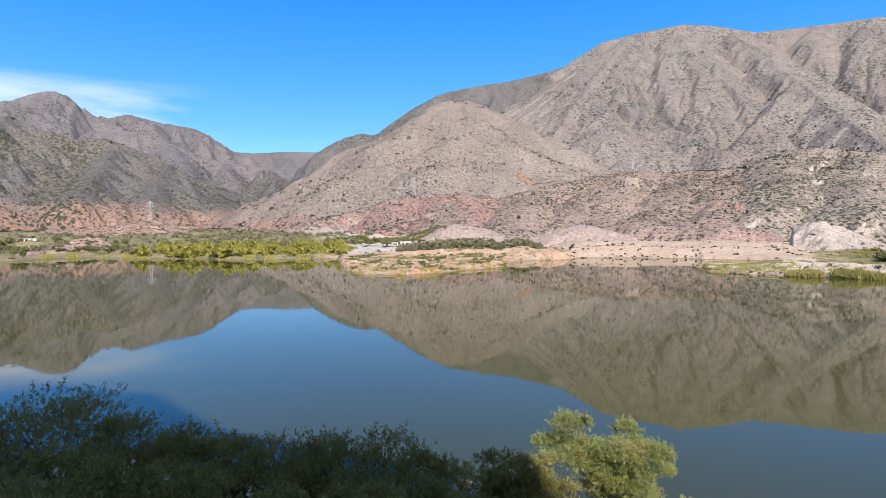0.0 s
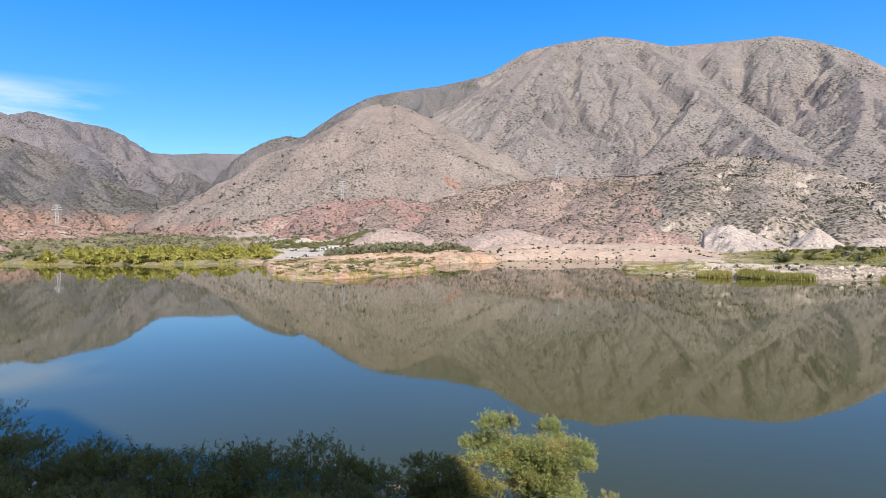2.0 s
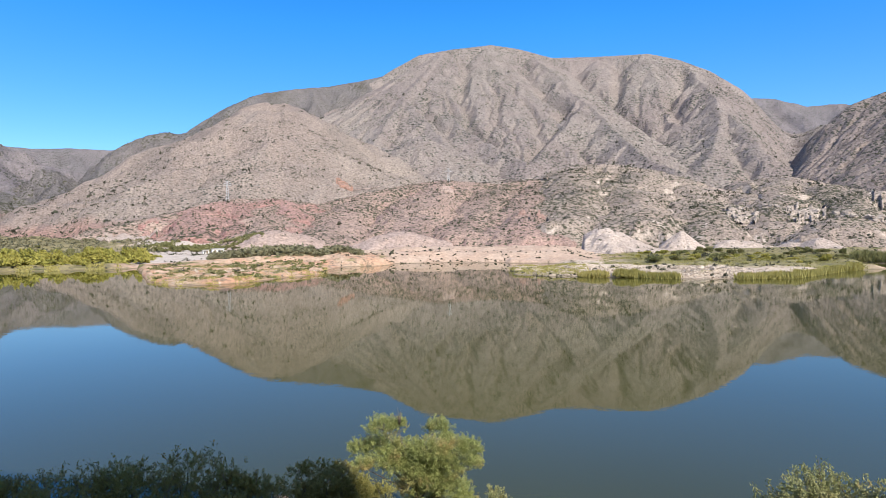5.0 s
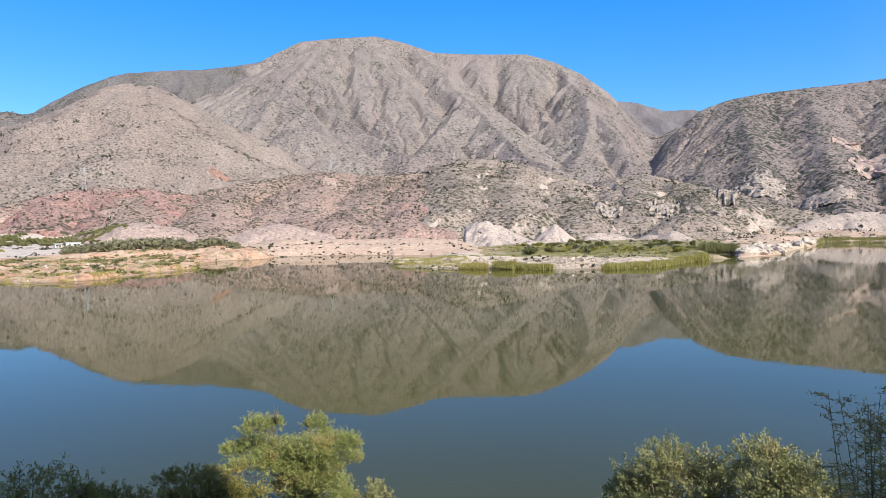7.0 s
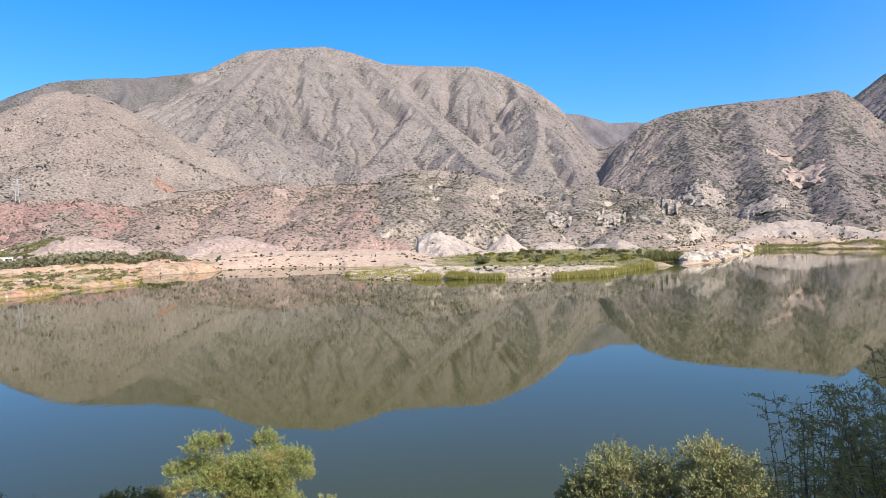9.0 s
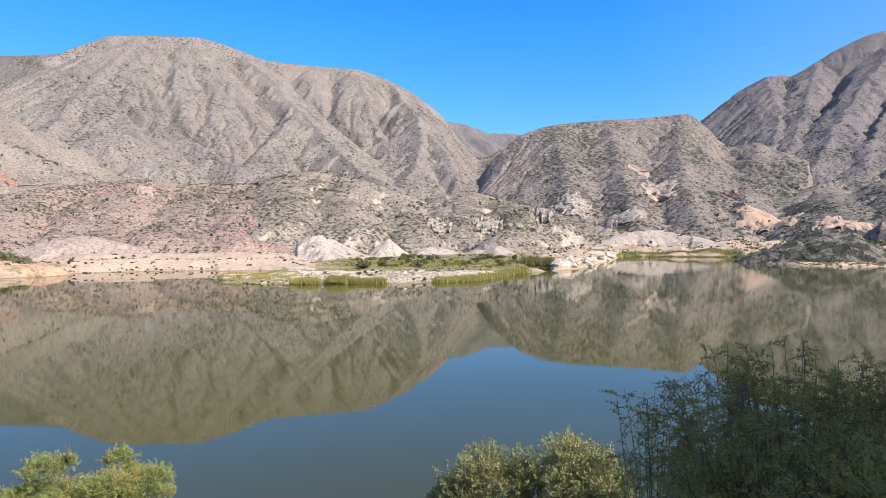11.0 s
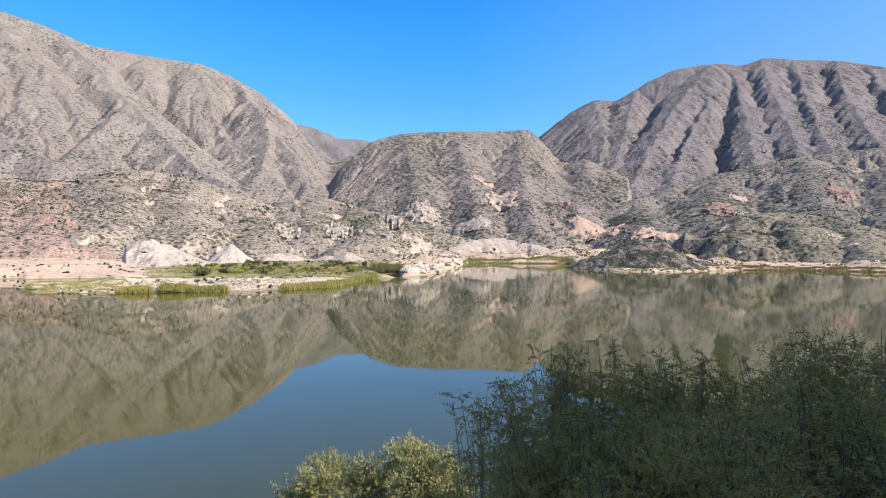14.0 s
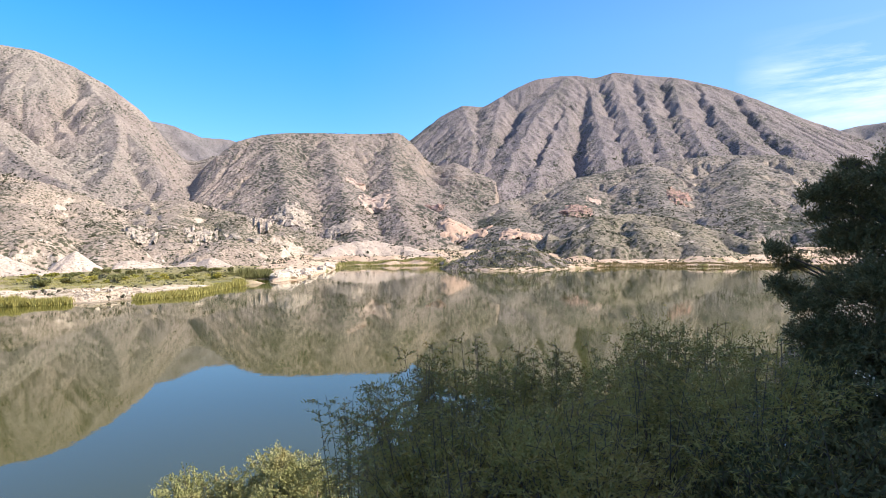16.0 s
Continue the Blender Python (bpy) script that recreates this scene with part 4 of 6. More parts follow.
def ground_height(X, Y):
    """The one sheet of ground: the bank at the lookout, the lake bed, the far flats and the plain under the mountains."""
    R, A = np.hypot(X, Y), np.degrees(np.arctan2(X, Y))
    wob = 2.5 * fbm(X / 14, Y / 14, 4, 71)
    front = np.interp(A, [a for a, _ in SHORE], [r for _, r in SHORE]) + wob
    over = R - front
    # narrow arms of water behind the spit and beside the rocks
    inlet = ramp(A, 22, 23.2) * (1 - ramp(A, 26.5, 29)) * ramp(R, 194, 199) * (1 - ramp(R, 232, 240))
    pond = ramp(A, 51.3, 51.9) * (1 - ramp(A, 53.6, 54.4)) * ramp(R, 226, 231) * (1 - ramp(R, 256, 262))
    land = 1.0 * (1 - np.exp(-np.maximum(over, 0) / 4)) + 0.004 * np.maximum(over, 0)
    # the made bank under the road, between the two spits and behind them
    shelf = ramp(A, 10, 13) * (1 - ramp(A, 27, 32))
    land = land + shelf * (2.6 * ramp(R, 240, 256) + 0.9 * ramp(R, 272, 278)) * (1 - ramp(R, 300, 400))
    # the orange bank on the first spit
    land = land + (2.1 * np.exp(-((A - 2) / 6.5) ** 4) * ramp(R, 236, 244) + 1.6 * np.exp(-((A - 9) / 2.6) ** 4) * ramp(R, 222, 230)) * (1 - ramp(R, 290, 350))
    land = land + 6 * ramp(R, 390, 620) + 18 * ramp(R, 650, 2000)
    # broken low ledges along the water
    land = land + 0.55 * ramp(fbm(X / 11, Y / 11, 4, 80), 0.05, 0.22) * ramp(over, 1.0, 3.0) * (1 - ramp(over, 40, 70))
    land = land + (0.55 * fbm(X / 18, Y / 18, 4, 73) + 0.22 * fbm(X / 4, Y / 4, 3, 74)) * ramp(over, 1, 14)
    land = land + 3.0 * ramp(fbm(X / 50, Y / 50, 3, 76), 0.1, 0.6) * ramp(R, 340, 460)
    land = np.where((inlet + pond) > 0.02, land * (1 - np.minimum(1, inlet + pond)) - 0.8 * (inlet + pond), land)
    bed = np.maximum(-3.0, 0.12 * over)
    far = np.where(over > 0, land, bed)
    # the near bank falls from the lookout to the water; the unseen slope behind it is added to cast shade
    p = X * math.sin(radians(BANK_AZ)) + Y * math.cos(radians(BANK_AZ))
    q = X * math.cos(radians(BANK_AZ)) - Y * math.sin(radians(BANK_AZ))
    fall = np.interp(p, [1.0, 12, 24, 32, 60], [10.4, 5.0, 0.35, -1.2, -4])
    # the notch lets sun through to the tops of the eastern shrubs
    rise = np.maximum(0, -4 - p) * 1.5 - 4.5 * np.exp(-((p + 15) / 7) ** 2 - ((q - 23) / 5) ** 2)
    # crest heights set by where its shadow should end on bank and water
    shade_brow = np.interp(q, [-200, 6, 10.7, 15.2, 18, 21.5, 25.0, 27.6, 28.4, 29.2, 31, 36, 40, 200], [99, 99, 93, 87, 78, 71, 70, 68, 46, 34, 28, 18, 12, 12]) + 4 * fbm(X / 22, Y / 22, 3, 79)
    fall = np.minimum(fall + rise, np.maximum(shade_brow, 10.4))
    near = fall - 0.33 * np.clip(q - 1.5, 0, 40) * ramp(p, -4, 0) + (0.5 * fbm(X / 5, Y / 5, 4, 77) + 0.12 * fbm(X / 0.9, Y / 0.9, 3, 78)) * ramp(R, 1.5, 6)
    return np.where(R < 110, np.maximum(near, bed), np.maximum(far, np.where(p < 0, near, -9)))


def build_ground():
    az = np.concatenate([np.arange(-180, -44, 3.0), np.arange(-44, 112, 0.28), np.arange(112, 178, 3.0), [180.0]])
    r = np.concatenate([[0.05], np.arange(0.8, 40, 0.8), np.arange(40, 140, 8.0), np.arange(140, 300, 1.6), np.arange(300, 480, 2.6), np.arange(480, 900, 18), np.geomspace(900, 4900, 16)])
    AA, RR = np.meshgrid(az, r)
    X, Y = polar(AA, RR)
    Z = ground_height(X, Y)
    ob = new("ground", mesh_from("ground", np.stack([X, Y, Z], -1).reshape(-1, 3), grid_faces(len(r), len(az)), M_GROUND))
    return tagged(ob, "sandy and grassy ground round the lake", "ground", kind="structure")


build_ground()
lake_mesh = mesh_from("lake", [(-470, -470, 0), (570, -470, 0), (570, 500, 0), (-470, 500, 0)], [(0, 1, 2, 3)], M_WATER)
tagged(new("lake", lake_mesh), "still olive-green lake mirroring sky and mountains", "water", kind="structure")


def surface(x, y):
    """The top of the land at a place: the ground or whichever hill stands over it."""
    X, Y = np.atleast_1d(np.asarray(x, float)), np.atleast_1d(np.asarray(y, float))
    z = ground_height(X, Y)
    R, A = np.hypot(X, Y), np.degrees(np.arctan2(X, Y))
    for fan, rows, Z, _ in HEIGHTS:
        inside = (A > fan[0]) & (A < fan[-1]) & (R > rows[0]) & (R < rows[-1])
        if inside.any():
            z[inside] = np.maximum(z[inside], sample(fan, rows, Z, A[inside], R[inside]))
    return z


def gathered(X, Y):
    """How much water runs through a place on the hills, 0 on ribs to 1 in gullies."""
    R, A = np.hypot(X, Y), np.degrees(np.arctan2(X, Y))
    w = np.zeros(X.shape)
    for fan, rows, _, wet in HEIGHTS:
        inside = (A > fan[0]) & (A < fan[-1]) & (R > rows[0]) & (R < rows[-1])
        if inside.any():
            w[inside] = np.maximum(w[inside], ramp(sample(fan, rows, wet, A[inside], R[inside]), 2.4, 4.2))
    return w


# ---- plants ----
def part(name, me, parent, label=""):
    ob = new(name, me)
    ob.parent = parent
    if label:
        ob["label"] = label
    return ob


def tubes(paths, sides=4):
    """Tapered stems: paths of (points, radii)."""
    V, F, n = [], [], 0
    ang = np.arange(sides) * 2 * np.pi / sides
    for pts, rad in paths:
        pts = np.asarray(pts)
        way = np.gradient(pts, axis=0)
        way /= np.linalg.norm(way, axis=1)[:, None] + 1e-9
        ref = np.where(np.abs(way[:, 2:]) > 0.9, [[1.0, 0, 0]], [[0, 0, 1.0]])
        u = np.cross(way, ref)
        u /= np.linalg.norm(u, axis=1)[:, None] + 1e-9
        v = np.cross(way, u)
        ring = pts[:, None] + np.asarray(rad)[:, None, None] * (np.cos(ang)[None, :, None] * u[:, None] + np.sin(ang)[None, :, None] * v[:, None])
        V.append(ring.reshape(-1, 3))
        for i in range(len(pts) - 1):
            for k in range(sides):
                a, b = n + i * sides + k, n + i * sides + (k + 1) % sides
                F.append((a, b, b + sides, a + sides))
        n += len(pts) * sides
    return np.concatenate(V), np.array(F)


def leaves(rng, centres, ways, length, width):
    """Pointed leaves, each a kite of four corners, at the centres, lying roughly along the ways."""
    n = len(centres)
    way = ways + rng.normal(0, 0.55, (n, 3))
    way /= np.linalg.norm(way, axis=1)[:, None] + 1e-9
    side = np.cross(way, rng.normal(0, 1, (n, 3)))
    side /= np.linalg.norm(side, axis=1)[:, None] + 1e-9
    size = rng.uniform(0.6, 1.3, (n, 1))
    a = centres - way * length * size * 0.5
    c = centres + way * length * size * 0.5
    b = centres + side * width * size * 0.5
    d = centres - side * width * size * 0.5
    V = np.stack([a, b, c, d], 1).reshape(-1, 3)
    return V, np.arange(4 * n).reshape(n, 4)


def sprigs(rng, centre, size, count, each, reach, droop=0.0):
    """Leaves of one clump, gathered in short tufts over its outside: their centres and the ways they point."""
    v = rng.normal(0, 1, (count, 3))
    v[:, 2] = np.where(v[:, 2] < -0.4, -v[:, 2] * 0.6, v[:, 2])
    v /= np.linalg.norm(v, axis=1)[:, None]
    rad = size * rng.uniform(0.25, 1.0, (count, 1)) ** 0.5 * rng.uniform(0.8, 1.2, (count, 1))
    tip = centre + v * rad * np.array([1.1, 1.1, 0.85])
    way = v * 0.9 + np.array([0, 0, 0.55 - droop]) + rng.normal(0, 0.3, (count, 3))
    way /= np.linalg.norm(way, axis=1)[:, None]
    along = rng.uniform(-1.0, 1.0, (count, each, 1))
    c = tip[:, None] + way[:, None] * along * reach + rng.normal(0, 0.28 * reach, (count, each, 3))
    return c.reshape(-1, 3), np.repeat(way, each, 0)


def at_rise(az, el, r):
    """The place at a bearing, a rise and a distance from the lookout."""
    x, y = polar(az, r)
    return np.array([float(x), float(y), EYE_Z + r * math.tan(radians(el))])


def lobed(name, label, base, lobes, r, depth, leaf_mat, seed, leaf, per, trunk, eye=(0.0, 0.0), full=1.4, heart=0, bare=0, droop=0.0):
    """A tree whose limbs carry separate masses of leaves: lobes of (bearing, rise, size) at about the distance r."""
    rng = np.random.default_rng(seed)
    aside = np.array([eye[0], eye[1], 0.0])
    base = np.array(base) + aside
    top = tagged(new(name), label, "tree")
    top.location = base
    head = max(lobes[heart:], key=lambda q: q[1]) if heart else lobes[6]
    tip = at_rise(head[0], head[1], r) + aside - base
    t = np.linspace(0, 1, 12)[:, None]
    stem = np.array([0, 0, -0.3]) * (1 - t) + tip * t + np.array([0.25, -0.1, 0]) * np.sin(t * math.pi) + np.cumsum(rng.normal(0, 0.02, (12, 3)), 0) * (1 - t)
    limbs, twigs, C, W = [(stem, trunk * (1.15 - 0.9 * t[:, 0]))], [], [], []
    t = np.linspace(0, 1, 7)[:, None]
    for k, (az, el, size) in enumerate(lobes):
        c = at_rise(az, el, r + depth * rng.uniform(-1, 1)) + aside - base
        away = np.hypot(*(stem[:, :2] - c[:2]).T)
        n = int(np.argmin(np.abs(stem[:, 2] - (c[2] - 0.25 - 0.5 * away))))
        bow = stem[n] * 0.45 + c * 0.55 + rng.normal(0, 0.1, 3) + np.array([0, 0, 0.1])
        limbs.append(((1 - t) ** 2 * stem[n] + 2 * t * (1 - t) * bow + t * t * c, trunk * (0.5 - 0.42 * t[:, 0]) * rng.uniform(0.6, 1.0)))
        for _ in range(9):
            v = rng.normal(0, 1, 3)
            v[2] = abs(v[2]) * 0.8
            end = c + v / np.linalg.norm(v) * size * rng.uniform(0.7, 1.25)
            twigs.append((np.array([c, c * 0.5 + end * 0.5 + rng.normal(0, 0.04, 3), end]), np.array([0.018, 0.012, 0.005])))
        count = int(per * (size / 0.5) ** 2) + 12
        a, w = sprigs(rng, c, size * full, count, 18, 1.5 * leaf[0], droop)
        C.append(a)
        W.append(w)
        # thin leafy shoots standing out of the mass
        for _ in range(12):
            v = rng.normal(0, 1, 3) + np.array([0, 0, 0.5])
            v /= np.linalg.norm(v)
            u = rng.uniform(0.75, 1.4, (26, 1))
            C.append(c + v * size * (full - 0.15) * u + rng.normal(0, 0.03, (26, 3)))
            W.append(np.repeat(v[None], 26, 0))
    for _ in range(bare):
        az, el, size = lobes[1]
        c = at_rise(az, el, r) + aside - base
        v = np.array([rng.normal(0, 0.3), rng.normal(0, 0.3), 1.0])
        twigs.append((np.array([c, c + v * 0.3, c + v * rng.uniform(0.45, 0.7) + rng.normal(0, 0.06, 3)]), np.array([0.02, 0.012, 0.004])))
    V, F = tubes(limbs + [(np.concatenate([q[0][:1], q[0]]), np.concatenate([q[1][:1], q[1]])) for q in twigs], 5)
    part("trunk", mesh_from("trunk", V, F, M_BARK), top, "grey-brown trunk with spreading limbs and twigs")
    V, F = leaves(rng, np.concatenate(C), np.concatenate(W), *leaf)
    part("crown", mesh_from("crown", V, F, leaf_mat, False), top)
    return top


def feathery(name, label, base, height, radius, leaf_mat, seed, stems=78, group="", leaf=(0.085, 0.016), fill=1.0):
    """A shrub of many thin arching stems, each with drooping leafy twigs, so that its top stands open and feathery."""
    rng = np.random.default_rng(seed)
    top = tagged(new(name), label, "shrub", group)
    top.location = base
    wood, C, W = [], [], []
    for _ in range(stems):
        turn, out = rng.uniform(0, 2 * np.pi), radius * math.sqrt(rng.uniform(0.02, 1.0))
        tall = height - (0.75 * radius * (out / radius) ** 2 + rng.uniform(0, 1.0) ** 2 * 1.5)
        end = np.array([math.cos(turn) * out, math.sin(turn) * out, tall])
        root = np.array([math.cos(turn), math.sin(turn), 0]) * 0.25 * out + np.array([0, 0, -0.25])
        knee = root * 0.45 + end * 0.55 + np.array([-math.cos(turn), -math.sin(turn), 0]) * 0.22 * out + rng.normal(0, 0.1, 3)
        t = np.linspace(0, 1, 8)[:, None]
        pts = (1 - t) ** 2 * root + 2 * t * (1 - t) * knee + t * t * end
        wood.append((pts, 0.022 * (1 - 0.8 * t[:, 0])))
        for _ in range(13):
            u = 1 - min(0.85, rng.uniform(0, 2.4) / height)
            c = (1 - u) ** 2 * root + 2 * u * (1 - u) * knee + u * u * end
            v = rng.normal(0, 1, 3) * np.array([1, 1, 0.5]) + np.array([0, 0, 0.55])
            v /= np.linalg.norm(v)
            ln = rng.uniform(0.25, 0.6) * (1.2 - 0.5 * u)
            w = np.linspace(0, 1, 3)[:, None]
            wood.append((c + v * ln * w - np.array([0, 0, 0.35 * ln]) * w * w, 0.007 * (1 - 0.5 * w[:, 0])))
            k = rng.uniform(0.1, 1.05, (20, 1))
            C.append(c + v * ln * k - np.array([0, 0, 0.35 * ln]) * k * k + rng.normal(0, 0.022, (20, 3)))
            W.append(np.repeat((v * 0.6 - np.array([0, 0, 0.35]))[None], 20, 0))
    # the thick body of the shrub, below the open top
    for _ in range(int(30 * fill)):
        turn, out = rng.uniform(0, 2 * np.pi), radius * math.sqrt(rng.uniform(0, 0.8))
        c = np.array([math.cos(turn) * out, math.sin(turn) * out, max(0.3, height - 0.5 - 0.6 * radius * (out / radius) ** 2 - 3.6 * rng.uniform(0, 1) ** 1.3)])
        a, w = sprigs(rng, c, 0.36 * radius, 24, 14, 0.14, 0.4)
        C.append(a)
        W.append(w)
    V, F = tubes(wood, 3)
    part("stem", mesh_from("stem", V, F, M_BARK), top, "thin dark arching stems and twigs")
    V, F = leaves(rng, np.concatenate(C), np.concatenate(W), *leaf)
    part("crown", mesh_from("crown", V, F, leaf_mat, False), top)
    return top


def plant(name, label, category, base, height, radius, leaf_mat, seed, clumps=26, clump_r=0.55, per_clump=500, leaf=(0.11, 0.045),
          sprays=60, low=0.15, lean=(0, 0), droop=0.0, trunk=0.09, group="", taper=0.55):
    """A shrub or tree: stems that fork to leafy clumps of uneven size, with thin sprays standing out of the crown."""
    rng = np.random.default_rng(seed)
    top = new(name)
    top.location = base
    tagged(top, label, category, group)
    cen = []
    while len(cen) < clumps:
        v = rng.uniform(-1, 1, 3)
        if 0.25 < np.linalg.norm(v) < 1:
            v[2] = low + (1 - low) * (v[2] * 0.5 + 0.5)
            shrink = math.sqrt(max(0.05, 1 - max(0, v[2] - 0.35) ** 2 / taper))
            cen.append((v[0] * radius * shrink + lean[0] * v[2], v[1] * radius * shrink + lean[1] * v[2], v[2] * (height - clump_r * 0.6)))
    cen = np.array(cen)
    size = clump_r * rng.uniform(0.6, 1.35, clumps)
    paths, C, W = [], [], []
    for c, s in zip(cen, size):
        root = np.array([rng.normal(0, 0.12 * radius), rng.normal(0, 0.12 * radius), -0.3])
        mid = root * 0.5 + c * 0.5 + np.array([rng.normal(0, 0.15), rng.normal(0, 0.15), 0.18 * height * rng.uniform(0, 1)]) * 0.8
        t = np.linspace(0, 1, 7)[:, None]
        pts = (1 - t) ** 2 * root + 2 * t * (1 - t) * mid + t * t * c
        paths.append((pts, trunk * (1 - 0.85 * t[:, 0]) * rng.uniform(0.4, 1.0)))
        a, w = sprigs(rng, c, s, int(per_clump * (s / clump_r) ** 2 / 16), 16, 1.3 * leaf[0], droop)
        C.append(a)
        W.append(w)
        for _ in range(max(1, int(sprays / clumps))):
            v = rng.normal(0, 1, 3)
            v[2] = abs(v[2]) + 0.3
            v /= np.linalg.norm(v)
            ln = s * rng.uniform(0.85, 1.4)
            t = np.linspace(0, 1, 5)[:, None]
            pts = c + v * ln * t + np.array([0, 0, -droop * 0.5 * ln]) * t * t
            paths.append((pts[::2], 0.012 * (1 - 0.7 * t[::2, 0])))
            k = int(per_clump * 0.09)
            u = rng.uniform(0.35, 1.05, (k, 1))
            C.append(c + v * ln * u + np.array([0, 0, -droop * 0.5 * ln]) * u * u + rng.normal(0, 0.05 * s + 0.02, (k, 3)))
            W.append(np.repeat(v[None], k, 0) + rng.normal(0, 0.3, (k, 3)))
    V, F = tubes(paths, 3)
    part("stem", mesh_from("stem", V, F, M_BARK), top, "grey-brown woody stem and twigs")
    V, F = leaves(rng, np.concatenate(C), np.concatenate(W), *leaf)
    part("crown", mesh_from("crown", V, F, leaf_mat, False), top)
    return top


def stand(az, r, sink=0.1):
    """A place on the land at a bearing and distance from the lookout."""
    x, y = polar(az, r)
    return (float(x), float(y), float(surface(x, y)[0]) - sink)


def seen_at(az, el, r0=300.0, r1=2600.0):
    """Where the land stands at a bearing and rise from the lookout: place and distance."""
    r = np.arange(r0, r1, 4.0)
    x, y = polar(np.full(len(r), az), r)
    z = surface(x, y)
    n = int(np.argmax((z - EYE_Z) / r >= math.tan(radians(el))))
    return float(x[n]), float(y[n]), float(z[n]), float(r[n])


DARK = "dense dark green shrub on the shaded bank"
for az, r, h_top, rad, seed in [(-37, 21, 7.5, 2.6, 1), (-32.5, 21.5, 7.1, 2.4, 2), (-28, 21, 6.3, 1.9, 3), (-23.5, 20, 5.8, 1.7, 4), (-20, 19, 6.2, 1.4, 5),
                                (-15.5, 19.5, 5.5, 1.9, 6), (-11, 19.5, 5.45, 1.7, 7), (-6.5, 20, 5.25, 1.9, 8), (-2.5, 20.5, 4.6, 1.4, 9), (3.4, 20.5, 4.5, 1.4, 10), (6.6, 20.5, 4.6, 1.2, 11),
                                (-17, 15, 5.6, 1.2, 12), (-26, 16, 6.3, 1.5, 13), (-33, 16, 7.0, 1.5, 14), (-8, 16, 5.2, 1.3, 15), (-1, 17, 4.6, 1.2, 16), (9.3, 20.4, 4.1, 1.15, 17)]:
    b = stand(az, r)
    plant("shrub", DARK, "shrub", b, h_top - b[2], rad, M_LEAF_DARK, seed, clumps=24, clump_r=0.34 * rad, per_clump=540, leaf=(0.08, 0.03), group="shrubs on the bank", sprays=60)
b = stand(14.4, 22)
lobed("tree", "small sunlit tree with pale yellow-green leaves by the water", b,
      [(10.6, -18.1, 0.50), (12.3, -17.7, 0.24), (16.0, -18.1, 0.38), (16.8, -18.9, 0.24), (8.5, -19.6, 0.34), (10.1, -19.7, 0.50), (12.7, -20.2, 0.58), (15.2, -20.2, 0.58), (17.6, -20.4, 0.62),
       (19.1, -19.8, 0.32), (19.4, -21.2, 0.28), (16.6, -21.7, 0.58), (17.2, -23.4, 0.58), (14.2, -22.2, 0.52), (12.1, -21.3, 0.46), (8.8, -21.2, 0.36), (14.8, -24.1, 0.62), (18.5, -24.5, 0.42), (16.2, -25.7, 0.50), (11.1, -20.9, 0.45), (13.8, -21.4, 0.52), (16.0, -20.9, 0.52), (13.5, -23.1, 0.50), (15.7, -22.8, 0.52)],
      22.0, 0.8, M_LEAF_PALE, 31, (0.07, 0.026), 230, 0.11, eye=(0.36, -0.1), full=1.2, bare=6)
b = stand(22, 21)
plant("shrub", "small grey-green shrub at the water's edge", "shrub", b, 12 - 21 * 0.425 - b[2], 0.8, M_LEAF_SAGE, 32, clumps=10, clump_r=0.3, per_clump=260, leaf=(0.1, 0.04), group="shrubs on the bank")
for az, r, dip, rad, seed in [(50.5, 17.5, 18.4, 1.6, 41), (56.5, 17.5, 17.0, 1.8, 42), (46.8, 18, 20.6, 0.9, 43), (60, 17, 17.4, 1.1, 44)]:
    b = stand(az, r)
    plant("shrub", "sunlit yellow-green shrub at the foot of the bank", "shrub", b, 12 - r * math.tan(radians(dip)) - b[2], rad, M_LEAF_SAGE, seed, clumps=40, clump_r=0.55, per_clump=540, leaf=(0.09, 0.032), low=0.3, group="shrubs on the bank", sprays=130)
for az, r, dip, rad, seed in [(65.5, 13, 12.6, 1.1, 51), (72, 13.2, 9.4, 1.6, 52), (77.5, 13.4, 8.2, 1.6, 53), (82.3, 13.2, 9.3, 1.3, 54), (72.5, 10.5, 14.2, 1.2, 55), (76, 10, 14.0, 1.4, 56), (84, 10, 13.0, 1.4, 57),
                              (91, 14, 8.6, 1.4, 58), (95.5, 14.5, 8.2, 1.4, 59), (93, 10, 13, 1.4, 60), (100, 10.5, 11, 1.4, 61), (88, 8.5, 17, 1.1, 63), (78, 8, 19, 1.0, 64)]:
    b = stand(az, r)
    feathery("shrub", "tall feathery dark green shrub on the bank", b, 12 - r * math.tan(radians(dip)) - b[2] + (0.8 if az > 86 else 0.25), rad * (1.3 if az > 86 else 1.12), M_LEAF_TAM, seed, stems=26 if az < 67 else 78, fill=0.12 if az < 67 else 1.5 if az > 86 else 1.0, group="tall shrubs on the bank")
for az, r, dip, rad, seed in [(101.5, 9.5, 14, 1.2, 65), (106, 10, 11, 1.3, 66), (103.5, 12.5, 9, 1.4, 67), (109, 12, 8, 1.5, 68)]:
    b = stand(az, r)
    plant("shrub", "deeply shaded dark shrub under the evergreen tree", "shrub", b, 12 - r * math.tan(radians(dip)) - b[2], rad, M_LEAF_TALL, seed, clumps=34, clump_r=0.5, per_clump=260, leaf=(0.1, 0.03), low=0.1, group="tall shrubs on the bank", sprays=90, trunk=0.05)
b = stand(105.5, 12.5)
